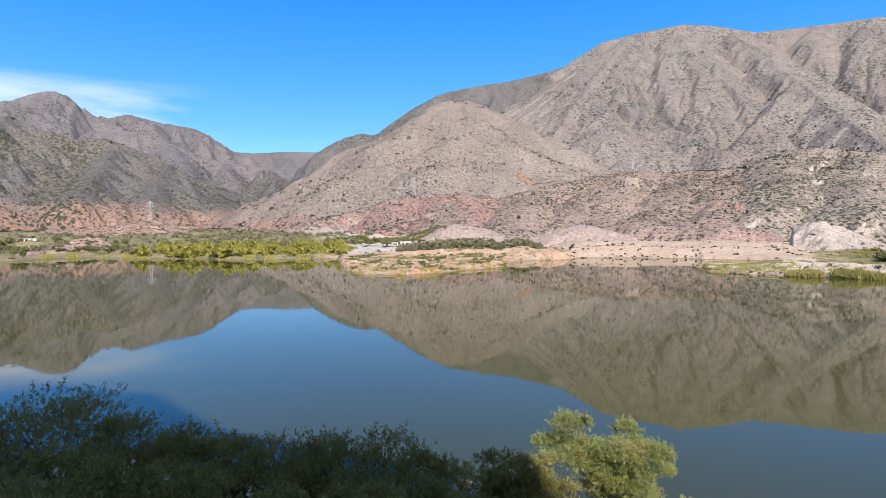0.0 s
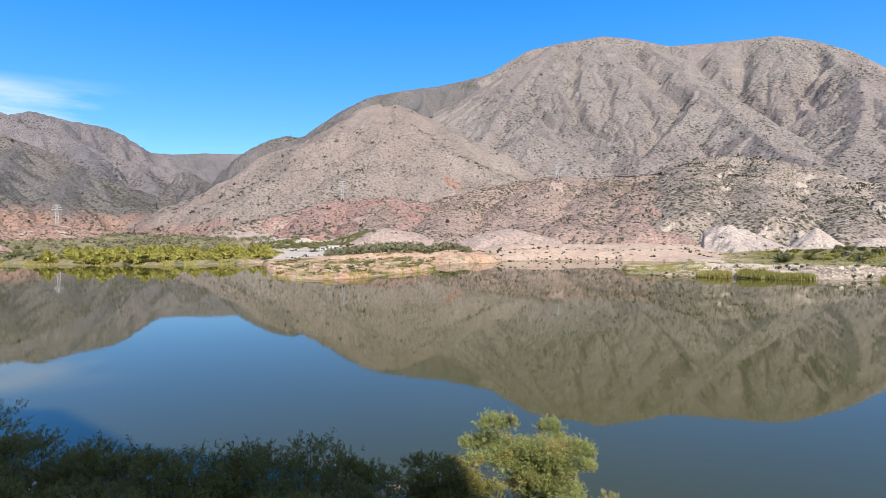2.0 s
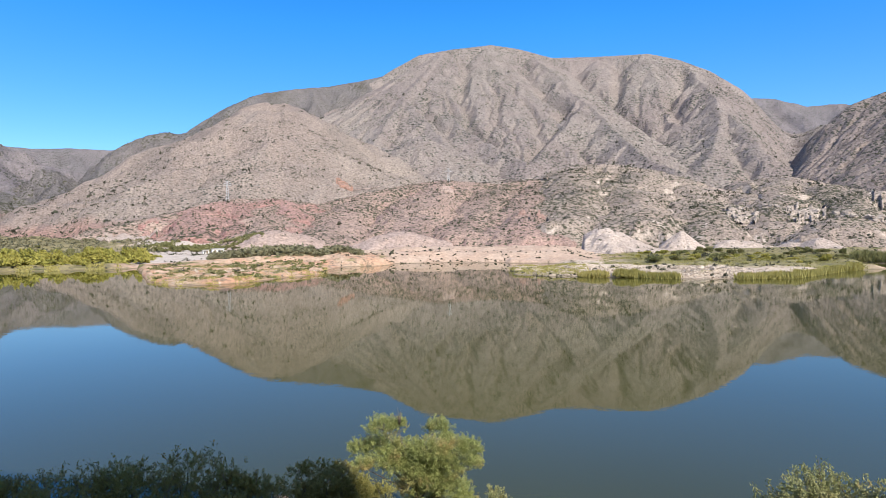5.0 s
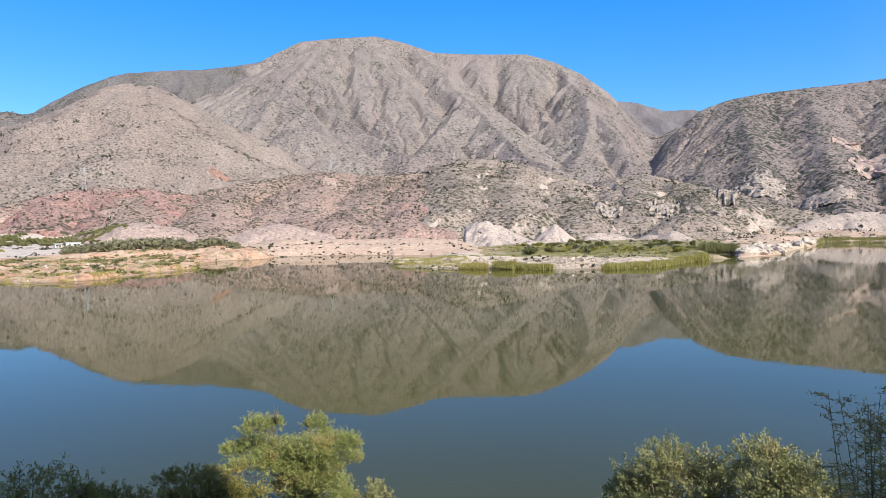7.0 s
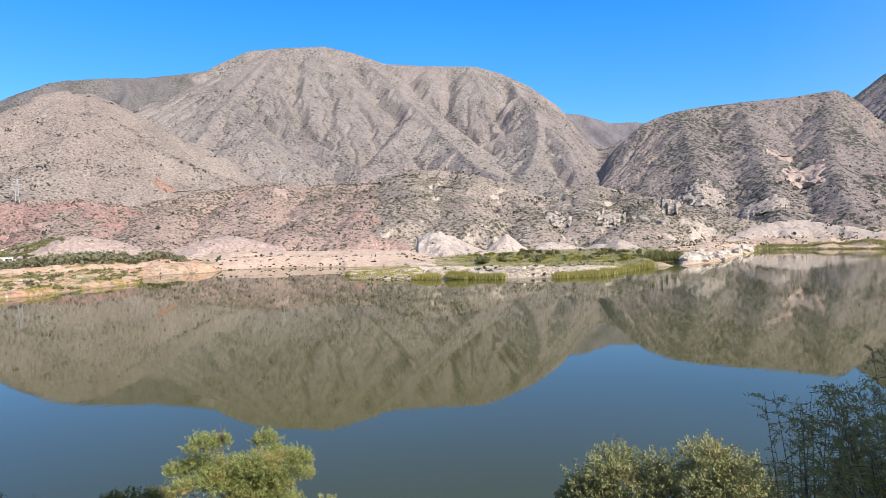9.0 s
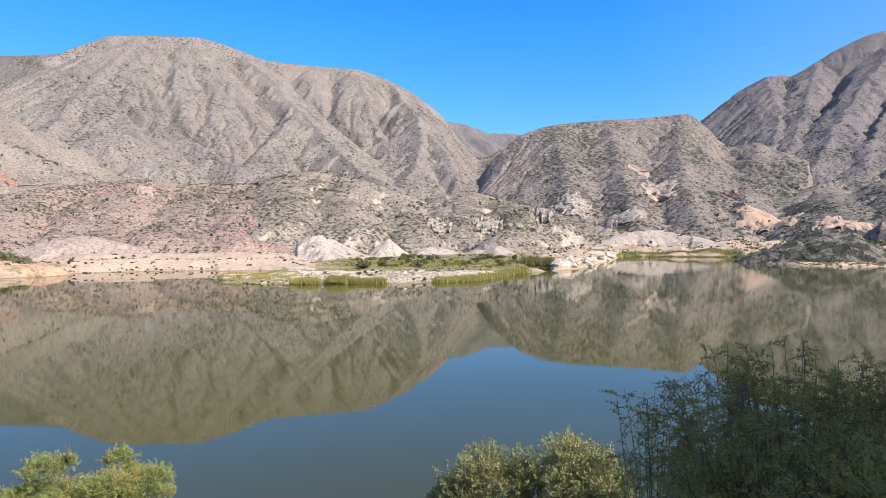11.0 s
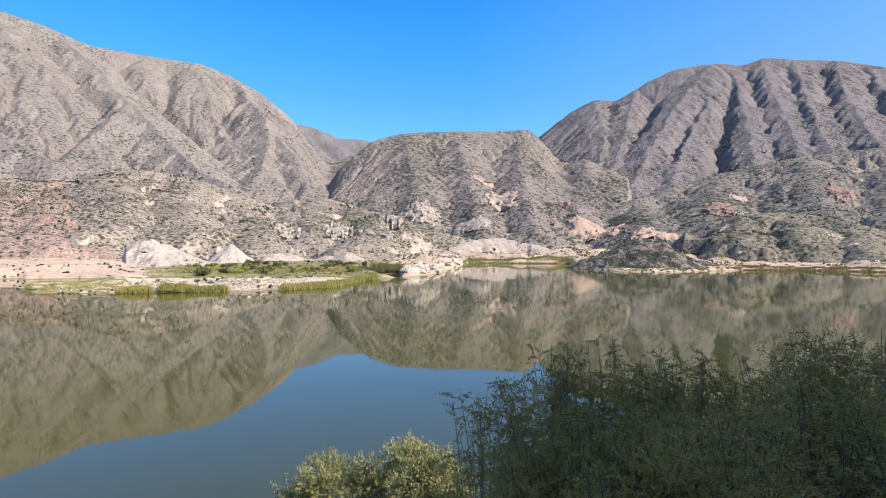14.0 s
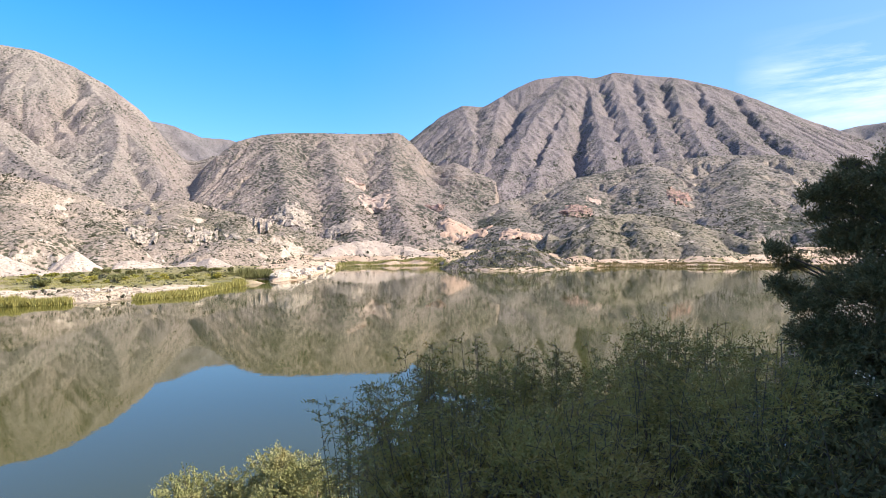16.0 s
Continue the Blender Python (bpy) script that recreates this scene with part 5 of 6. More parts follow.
lobed("tree", "dark evergreen tree in shade on the bank", b,
      [(103.9, 6.2, 0.15), (103.55, 4.9, 0.24), (102.6, 4.1, 0.24), (101.3, 3.9, 0.20), (102.2, 2.3, 0.20), (104.45, 2.7, 0.46), (103.7, 0.3, 0.38), (105.6, 5.0, 0.24), (98.95, -0.6, 0.17), (98.5, -0.15, 0.10),
       (100.0, -1.6, 0.20), (98.7, -3.2, 0.14), (99.8, -3.9, 0.22), (101.4, -5.0, 0.32), (100.6, -7.5, 0.28), (102.35, -6.9, 0.38), (105.3, -0.2, 0.58), (104.8, -4.1, 0.66), (103.3, -9.0, 0.58), (105.8, -8.8, 0.86),
       (101.8, -11.0, 0.5), (107.6, 2.4, 0.68), (108.2, -3.6, 0.86), (107.9, 5.7, 0.5), (103.4, -13.0, 0.62), (106.2, -14.0, 0.8), (100.6, -13.6, 0.42), (108.6, -9.5, 0.8)],
      12.5, 0.4, M_LEAF_TALL, 71, (0.07, 0.022), 270, 0.09, eye=(0.85, -0.59), full=1.15, heart=1)

# weeds and grass that hide the soil of the near bank
def tufts(name, label, category, places, mat, blades, length, width, spread, seed, up=0.9):
    """Many small tufts in one mesh."""
    rng = np.random.default_rng(seed)
    n = len(places)
    c = np.repeat(places, blades, 0) + rng.normal(0, 1, (n * blades, 3)) * np.array([spread, spread, 0.0])
    way = rng.normal(0, 0.45, (n * blades, 3)) + np.array([0, 0, up])
    ln = length * rng.uniform(0.5, 1.3, (n * blades, 1))
    way = way / np.linalg.norm(way, axis=1)[:, None] * ln
    side = np.cross(way, rng.normal(0, 1, (n * blades, 3)))
    side = side / (np.linalg.norm(side, axis=1)[:, None] + 1e-9) * width * 0.5
    V = np.stack([c - side * 0.4, c + way * 0.45 + side, c + way, c + way * 0.45 - side], 1).reshape(-1, 3)
    ob = new(name, mesh_from(name, V, np.arange(len(V)).reshape(-1, 4), mat, False))
    return tagged(ob, label, category, kind="stuff")


def scatter(seed, count, az, r, keep=None):
    """Places on the land, even over the plan, thinned by keep(x, y, az, r)."""
    rng = np.random.default_rng(seed)
    a = rng.uniform(az[0], az[1], count)
    d = np.sqrt(rng.uniform(r[0] ** 2, r[1] ** 2, count))
    x, y = polar(a, d)
    if keep is not None:
        ok = rng.uniform(0, 1, count) < keep(x, y, a, d)
        x, y = x[ok], y[ok]
    z = surface(x, y)
    ok = z > 0.12
    return np.stack([x[ok], y[ok], z[ok] - 0.05], 1)


near_places = scatter(81, 4600, (-42, 118), (2.6, 26))
tufts("weeds", "low weeds and grass on the shaded bank", "weeds", near_places, M_LEAF_DARK, 14, 0.26, 0.022, 0.22, 82)


def tangle(name, label, category, places, size, mat, per, seed, flat=0.75, scrap=0.62):
    """Far scrub: each bush a loose heap of leafy scraps, all in one mesh."""
    rng = np.random.default_rng(seed)
    n = len(places)
    s = np.repeat(size, per)[:, None]
    v = rng.normal(0, 1, (n * per, 3))
    v /= np.linalg.norm(v, axis=1)[:, None]
    v[:, 2] = np.abs(v[:, 2])
    c = np.repeat(places, per, 0) + v * s * rng.uniform(0.25, 1.0, (n * per, 1)) * np.array([1, 1, flat])
    V, F = leaves(rng, c, v * 0.4, 1.0, 0.7)
    V = c.repeat(4, 0) + (V - c.repeat(4, 0)) * s.repeat(4, 0) * scrap
    ob = new(name, mesh_from(name, V, F, mat, False))
    return tagged(ob, label, category, kind="stuff")


def scrub_cover(x, y, a, d):
    """How thick the scrub stands: drifts and gullies, thick on the brush hills, thin on the cone and the high slopes."""
    drift = ramp(fbm(x / 70, y / 70, 4, 91), -0.15, 0.45)
    zone = np.interp(a, [-45, -16, -12, 0, 14, 24, 28, 46, 56, 75, 112], [0.9, 0.8, 0.7, 0.65, 0.6, 0.7, 1.0, 1.0, 0.9, 1.0, 1.0])
    return np.minimum(1, 0.22 + 0.45 * drift + 0.5 * gathered(x, y)) * zone * np.interp(d, [300, 430, 900, 1300, 2300], [0.35, 1.0, 0.95, 0.7, 0.25])


rng = np.random.default_rng(93)
hill_places = np.concatenate([scatter(94, 90000, (-42, 112), (400, 1000), scrub_cover), scatter(95, 46000, (-42, 112), (1000, 2200), scrub_cover)])
cluster = lambda x, y, a, d: ramp(fbm(x / 130, y / 130, 4, 92), 0.12, 0.3) * np.interp(a, [-45, -5, 5, 12, 60, 112], [0.5, 0.4, 0.5, 1.0, 1.0, 1.0])
hill_places = np.concatenate([hill_places, scatter(90, 10000, (-30, 112), (900, 2400), cluster)])
hill_sizes = rng.gamma(2.4, 0.58, len(hill_places)) * np.interp(np.hypot(hill_places[:, 0], hill_places[:, 1]), [400, 2200], [0.75, 2.6])
tangle("hillside_scrub", "dark thorny scrub dotted over the hillsides", "scrub", hill_places, hill_sizes, M_LEAF_SCRUB, 6, 96)


def flat_cover(x, y, a, d):
    belt = ramp(fbm(x / 16, y / 16, 3, 97), -0.05, 0.3)
    dry = np.interp(a, [-45, -8, -4, 6, 12, 22, 34, 46, 56, 70, 90], [0.6, 0.5, 0.5, 0.5, 0.25, 0.25, 0.6, 0.9, 0.5, 0.6, 0.6])
    return belt * dry


flat_places = scatter(98, 26000, (-42, 110), (165, 470), flat_cover)
tangle("shore_scrub", "low olive scrub on the sandy shore", "scrub", flat_places, rng.gamma(2.2, 0.27, len(flat_places)), M_LEAF_SCRUB, 14, 99)

# reeds along the water
def reed_line(name, label, az, depth, count, length, seed, keep=None, mat=M_REED):
    g = np.random.default_rng(seed)
    a = g.uniform(az[0], az[1], count)
    d = np.interp(a, [s for s, _ in SHORE], [s for _, s in SHORE])
    d = d + g.uniform(depth[0], depth[1], count)
    if keep:
        ok = fbm(a * keep, d * 0.0, 2, seed) > 0.08
        a, d = a[ok], d[ok]
    x, y = polar(a, d)
    z = np.maximum(ground_height(x, y), -0.3)
    return tufts(name, label, "reeds", np.stack([x, y, z], 1), mat, 6, length, 0.2, 0.5, seed + 1, up=1.6)


for az, depth, count, tall in [((30.0, 32.1), (-1.5, 1.0), 800, 1.35), ((33.1, 38.2), (-1.5, 1.0), 1900, 1.35), ((43.2, 51.7), (-1.5, 2.5), 3200, 1.25)]:
    reed_line("reeds", "dense hedge of yellow-green reeds along the gravel spit", az, depth, count, tall, int(az[0] * 10))
tufts("pond_reeds", "upright green reeds at the back of the small pond", "reeds", scatter(104, 700, (51.2, 54.0), (258, 266)), M_LEAF_FLAT, 9, 2.6, 0.2, 0.5, 106, up=2.2)
tufts("spit_grass", "yellowish grass on the tip of the gravel spit", "grass", scatter(108, 1900, (23.4, 30.5), (167, 196)), M_REED, 7, 0.42, 0.14, 0.6, 110)
tufts("meadow_grass", "olive-green grass and rushes on the spit meadow", "grass", scatter(138, 5200, (31.5, 53.5), (196, 300), lambda x, y, a, d: ramp(fbm(x / 15, y / 15, 3, 139), -0.3, 0.2)), M_GRASS, 7, 0.6, 0.16, 0.7, 140)
reed_line("reeds", "yellowish reed belt at the back of the cove", (59.8, 70.4), (-4, 12), 2400, 1.4, 103, mat=M_GRASS)
reed_line("reeds", "reeds and rushes along the marsh edge", (-38, -10), (-4, 10), 2600, 0.9, 105, 0.5)
reed_line("reeds", "brown reed belt under the dark hill", (84, 104), (-4, 8), 2200, 1.2, 107, mat=M_REED_BROWN)
reed_line("reeds", "rushes on the sandy point", (-9, 6), (-0.5, 4), 600, 0.45, 109, 0.8)


# single bushes and willows on the flats
def bush_model(name, label, category, height, radius, mat, seed, count=520):
    g = np.random.default_rng(seed)
    top = new(name)
    tagged(top, label, category)
    C, W, paths = [], [], []
    for k in range(9):
        c = np.array([g.uniform(-0.7, 0.7) * radius, g.uniform(-0.7, 0.7) * radius, g.uniform(0.3, 0.8) * height])
        v = g.normal(0, 1, (count // 9, 3))
        v /= np.linalg.norm(v, axis=1)[:, None]
        C.append(c + v * g.uniform(0.3, 1.0, (len(v), 1)) * radius * 0.45 * np.array([1, 1, 0.55 * height / radius]))
        W.append(v + np.array([0, 0, 0.5]))
        t = np.linspace(0, 1, 4)[:, None]
        paths.append((np.array([0, 0, -0.3]) * (1 - t) + c * t, 0.07 * (1 - 0.6 * t[:, 0])))
    V, F = tubes([(p[::3], r[::3]) for p, r in paths], 3)
    part("stem", mesh_from("stem", V, F, M_BARK), top)
    V, F = leaves(g, np.concatenate(C), np.concatenate(W), 0.34 * radius, 0.2 * radius)
    part("crown", mesh_from("crown", V, F, mat, False), top)
    return top


def plant_out(model, places, seed, scale=(0.45, 1.25)):
    """The model at the first place, its copies at the others."""
    g = np.random.default_rng(seed)
    for n, (x, y, z) in enumerate(places):
        m = pose(x, y, z - 0.1, 0, 0, g.uniform(0, 360))
        ob = model if n == 0 else copy_thing(model, m)
        ob.matrix_basis = m @ Matrix.Diagonal((*[g.uniform(*scale)] * 2, g.uniform(*scale), 1))


def near_noise(size, cut, seed):
    return lambda x, y, a, d: ramp(fbm(x / size, y / size, 3, seed), cut, cut + 0.3)


plant_out(tagged(bush_model("willow", "yellow-green willow on the marsh flat", "willow", 4.6, 3.6, M_LEAF_WILLOW, 111, 300), group="willows on the marsh"), scatter(112, 260, (-27, -9.5), (256, 345), near_noise(20, -0.25, 170)), 113)
plant_out(tagged(bush_model("willow", "green willow among the marsh grass", "willow", 3.2, 2.8, M_LEAF_FLAT, 114, 300), group="willows on the marsh"), scatter(115, 110, (-40, -12), (290, 460)), 116)
bank_places = scatter(118, 520, (-4.2, 9.2), (246, 276), near_noise(9, -0.35, 117))
bank_sizes = rng.uniform(1.9, 4.3, len(bank_places)) * np.interp(np.degrees(np.arctan2(bank_places[:, 0], bank_places[:, 1])), [-4, -1, 4, 6.5, 9], [0.6, 1.0, 1.05, 0.85, 0.6])
tangle("bank_thicket", "thicket of grey-olive bushes on the orange bank", "thicket", bank_places, bank_sizes, M_LEAF_THICKET, 70, 119, 0.95, 0.4)
willow_places = scatter(176, 460, (-24.5, -8.2), (262, 330), lambda x, y, a, d: ramp(fbm(x / 16, y / 16, 3, 177), -0.3, 0.0) * ramp(-a + 3 * fbm(x / 9, y / 9, 2, 185), 7.6, 10.6))
tangle("willow_thicket", "bright yellow-green willow thicket on the marsh", "thicket", willow_places, rng.uniform(1.2, 2.9, len(willow_places)), M_LEAF_WILLOW, 50, 178, 1.05, 0.45)
marsh_places = scatter(179, 2600, (-42, -9), (335, 600), lambda x, y, a, d: ramp(fbm(x / 30, y / 30, 3, 180), -0.3, 0.0) * np.where((a < -23) & (d > 390), 0.25, 1.0))
tangle("marsh_thicket", "dark olive thicket at the back of the marsh", "thicket", marsh_places, rng.uniform(0.9, 2.8, len(marsh_places)), M_LEAF_THICKET, 22, 181, 1.0)
plain_places = scatter(182, 520, (-9.5, 0.5), (400, 480), near_noise(20, -0.35, 183))
tangle("plain_thicket", "green bushes filling the flat behind the house", "thicket", plain_places, rng.uniform(1.0, 2.6, len(plain_places)), M_LEAF_FLAT, 30, 184, 0.9)
knoll_places = scatter(130, 1300, (69.5, 86), (314, 392))
tangle("knoll_thicket", "thicket of olive bushes on the knoll", "thicket", knoll_places, rng.uniform(0.4, 1.25, len(knoll_places)), M_LEAF_THICKET, 26, 131, 0.8)
row = np.random.default_rng(171)
row_az = row.uniform(11.5, 30, 420)
row_r = np.interp(row_az, [a for a, _ in SHORE], [q for _, q in SHORE]) + np.where(row.uniform(0, 1, 420) < 0.5, row.normal(1.5, 0.8, 420), row.normal(17, 3.5, 420))
row_x, row_y = polar(row_az, row_r)
tangle("bank_shrubs", "rows of small dark shrubs on the made bank", "scrub", np.stack([row_x, row_y, surface(row_x, row_y)], 1), row.gamma(2.5, 0.085, 420), M_LEAF_SCRUB, 26, 172, 0.9)
point_places = scatter(173, 2000, (-9.2, 6), (160, 240), near_noise(9, -0.1, 174))
tangle("point_scrub", "olive and yellow scrub on the orange point", "scrub", point_places, rng.gamma(2.5, 0.2, len(point_places)), M_LEAF_FLAT, 24, 175, 0.7)
tufts("point_grass", "dry yellowish grass on the orange point", "grass", scatter(186, 2600, (-9.2, 6), (156, 236), near_noise(14, -0.15, 187)), M_GRASS, 7, 0.4, 0.13, 0.6, 188)
meadow_places = scatter(135, 650, (33, 52), (196, 300), near_noise(18, -0.1, 136))
tangle("spit_thicket", "low green thicket on the gravel spit", "thicket", meadow_places, rng.uniform(0.4, 1.2, len(meadow_places)), M_GRASS, 26, 137, 0.45)
plant_out(tagged(bush_model("bush", "dark bush on the flat behind the house", "bush", 3.2, 3.0, M_LEAF_FLAT, 120), group="bushes behind the house"), scatter(121, 60, (-11, -2), (390, 450)), 122)
plant_out(tagged(bush_model("bush", "green bush on the gravel spit", "bush", 1.9, 2.1, M_LEAF_FLAT, 123), group="bushes on the gravel spit"), scatter(124, 36, (35.5, 53), (215, 330)), 125, (0.5, 1.5))
plant_out(tagged(bush_model("bush", "olive bush on the gravel spit", "bush", 1.6, 1.9, M_LEAF_WILLOW, 126), group="bushes on the gravel spit"), scatter(127, 40, (34, 53), (205, 300)), 128, (0.5, 1.2))
plant_out(tagged(bush_model("bush", "small bush along the made bank", "bush", 1.1, 1.0, M_LEAF_SCRUB, 132), group="bushes along the made bank"), scatter(133, 46, (11, 31), (241, 256)), 134, (0.25, 0.75))


# ---- rocks ----
def rock(name, label, place, size, mat, seed, group="", cuts=3, sharp=0.35):
    """A boulder or outcrop: a ball broken into facets by flat cuts and noise."""
    bm = bmesh.new()
    bmesh.ops.create_icosphere(bm, subdivisions=cuts, radius=1.0)
    g = np.random.default_rng(seed)
    planes = [(Vector(g.normal(0, 1, 3)).normalized(), g.uniform(0.45, 0.85)) for _ in range(11)]
    for v in bm.verts:
        for nrm, off in planes:
            over = v.co.dot(nrm) - off
            if over > 0:
                v.co -= nrm * over * 0.92
        v.co *= 1 + sharp * noise.fractal(v.co * 1.7 + Vector((seed, 0, 0)), 0.6, 2.1, 5)
        v.co = Vector((v.co.x * size[0], v.co.y * size[1], v.co.z * size[2]))
    me = bpy.data.meshes.new(name)
    bm.to_mesh(me)
    bm.free()
    me.materials.append(mat)
    ob = new(name, me)
    ob.location = place
    ob.rotation_euler = (0, 0, g.uniform(0, 6))
    return tagged(ob, label, "rock", group)


g = np.random.default_rng(141)
for n in range(34):
    az = g.uniform(54.2, 59.6)
    r = np.interp(az, [54, 57, 59.8], [232, 258, 366]) + g.uniform(2, 34)
    s = g.uniform(1.2, 3.4)
    x, y, z = stand(az, r, 0.0)
    rock("boulder", "bleached pale boulder on the rocky point", (x, y, z + 0.15 * s), (s * 1.3, s, s * g.uniform(0.6, 1.1)), M_ROCK_WHITE, 150 + n, "boulders on the point")


def scar(label, az, el, mat, seed, lift=0.8, wild=1.6):
    """A bare patch where the soil has slid off a slope, with a ragged edge, proud of the soil."""
    mid = (az[0] + az[1]) / 2
    r0, r1 = seen_at(mid, el[0])[3], seen_at(mid, el[1])[3]
    A, R = np.meshgrid(np.linspace(az[0], az[1], 46), np.linspace(r0 - 4, max(r1, r0 + 12), 34))
    X, Y = polar(A, R)
    u, v = (A - mid) / (az[1] - az[0]) * 2, (R - R.min()) / (R.max() - R.min()) * 2 - 1
    wide = (az[1] - az[0]) * 0.0175 * r0
    inside = 0.85 - u * u - v * v + wild * 0.9 * fbm(X / (0.28 * wide), Y / (0.28 * wide), 4, seed)
    crust = ridged(X / 9, Y / 9, 4, seed + 5) * 1.6 * wild
    Z = surface(X.ravel(), Y.ravel()).reshape(X.shape) + np.clip(inside * 5, -3, 1) * (lift + crust)
    ob = new("bare_slope", mesh_from("bare_slope", np.stack([X, Y, Z], -1).reshape(-1, 3), grid_faces(*X.shape), mat))
    return tagged(ob, label, "bare slope")


def outcrop(label, az, el, w, h, mat, seed, blocks=13):
    """Broken blocks of bedrock standing out of a slope, joined in one mass."""
    g = np.random.default_rng(seed)
    x, y, z, r = seen_at(az, el)
    top = new("rock_outcrop")
    top.matrix_basis = pose(x, y, z + 0.12 * h, 0, 0, -az)
    for k in range(blocks):
        s = g.uniform(0.2, 0.48)
        bm = bmesh.new()
        bmesh.ops.create_icosphere(bm, subdivisions=3, radius=1.0)
        planes = [(Vector(g.normal(0, 1, 3)).normalized(), g.uniform(0.4, 0.8)) for _ in range(9)]
        off = Vector((g.uniform(-0.8, 0.8) * w, g.uniform(-0.4, 0.4) * w * 0.5, g.uniform(-0.5, 0.35) * h))
        for q in bm.verts:
            for nrm, dist in planes:
                over = q.co.dot(nrm) - dist
                if over > 0:
                    q.co -= nrm * over * 0.95
            q.co *= 1 + 0.4 * noise.fractal(q.co * 1.9 + Vector((seed + k, 0, 0)), 0.6, 2.1, 5)
            q.co = Vector((q.co.x * w * s, q.co.y * w * s * 0.6, q.co.z * h * s)) + off
        me = bpy.data.meshes.new("block")
        bm.to_mesh(me)
        bm.free()
        me.materials.append(mat)
        part("block", me, top)
    return tagged(top, label, "rock")


def cave(label, az, el, w, h):
    """The shade of a hollow, drawn as a near-black ball half sunk in the slope."""
    x, y, z, r = seen_at(az, el)
    bm = bmesh.new()
    bmesh.ops.create_icosphere(bm, subdivisions=3, radius=1.0)
    for v in bm.verts:
        v.co *= 1 + 0.35 * noise.fractal(v.co * 1.5 + Vector((az, 0, 0)), 0.6, 2.0, 4)
        v.co = Vector((v.co.x * w, v.co.y * w * 0.8, v.co.z * h))
    me = bpy.data.meshes.new("cave_mouth")
    bm.to_mesh(me)
    bm.free()
    me.materials.append(M_DARK)
    ob = new("cave_mouth", me)
    ob.matrix_basis = pose(x, y, z, 0, 0, -az)
    return tagged(ob, label, "cave")


# no hollows are cut here: the dark lumps carry the shade
cave("near-black lump drawn as the shade of a cave mouth in the pale crags", 49.3, 1.66, 2.2, 3.2)
cave("near-black lump drawn as the shade of a cleft between red rock stumps", 26.8, 0.95, 0.8, 2.6)
cave("near-black lump drawn as the shade of a cleft between red rock stumps", 25.1, 1.15, 0.7, 2.2)


for label, az, el, mat in [("orange bare earth slope beside the bushy knoll", (69.6, 74.6), (0.7, 2.0), M_ORANGE), ("orange bare earth slope behind the knoll", (75.2, 79.3), (0.8, 1.6), M_ORANGE),
                           ("broken pink cliff band on the brown hill", (61.8, 64.9), (3.4, 4.9), M_PINK), ("pink rock ledge high on the brown hill", (60.7, 62.6), (5.9, 6.35), M_PINK),
                           ("pale weathered crag on the brown hill", (54.2, 57.6), (2.2, 4.3), M_CRAG), ("pale weathered crag low on the brown hill", (52.0, 54.6), (1.4, 2.8), M_CRAG),
                           ("pale washed slope with pink streaks", (58.5, 62.4), (1.3, 2.6), M_CRAG), ("red and orange cliff on the apron", (81.2, 83.8), (2.8, 3.9), M_BAD),
                           ("pale pink cliff on the apron", (83.2, 84.6), (4.1, 4.6), M_PINK), ("red cliff high on the apron", (90.2, 92.4), (3.8, 4.9), M_BAD),
                           ("orange scar on the cone hill", (6.9, 8.5), (4.2, 4.8), M_TERRACE), ("pale scar on the foothill", (16.8, 18.2), (3.7, 4.3), M_PINK),
                           ("pale slope among the scrub", (42.0, 44.6), (0.5, 1.8), M_CRAG), ("pale slope among the scrub", (46.6, 49.4), (0.4, 2.0), M_CRAG), ("white bank behind the willows", (-13.0, -8.4), (-0.5, 0.0), M_CLAY)]:
    scar(label, az, el, mat, int(abs(az[0]) * 10))
for label, az, el, w, h, mat in [("pink rock ledge on the brown hill", 61.5, 6.1, 20, 5, M_ROCK_PINK), ("broken pink cliff on the brown hill", 63.1, 4.5, 24, 9, M_ROCK_PINK), ("pink cliff with a shadowed foot", 64.2, 3.7, 16, 8, M_ROCK_PINK),
                                 ("red crag with a dark overhang", 68.9, 3.7, 21, 13, M_ROCK_RED), ("orange-red crag on the apron", 82.1, 3.2, 20, 9, M_ROCK_RED), ("red crag high on the apron", 91.2, 4.3, 16, 8, M_ROCK_RED),
                                 ("grey outcrop beside the cave mouth", 48.6, 1.5, 7, 5, M_ROCK_GREY), ("bleached crag on the pale hill", 50.8, 1.0, 8, 6, M_ROCK_GREY), ("bleached crag on the pale hill", 52.6, 0.6, 8, 5, M_ROCK_GREY),
                                 ("pale crag on the brown hill", 56.0, 3.8, 12, 9, M_ROCK_GREY), ("pale crag on the brown hill", 55.0, 2.7, 12, 8, M_ROCK_GREY), ("pale crag on the brush hill", 43.2, 1.6, 7, 4, M_ROCK_GREY),
                                 ("pale crag on the brush hill", 45.6, 1.9, 8, 5, M_ROCK_GREY),                                  ("red rock stump in the gully", 24.4, 1.6, 4, 7, M_ROCK_RED), ("red rock stump in the gully", 26.2, 1.3, 4, 7, M_ROCK_RED), ("pink outcrop on the foothill", 17.5, 4.1, 9, 4, M_ROCK_PINK)]:
    outcrop(label, az, el, w, h, mat, int(az * 10 + el * 7))


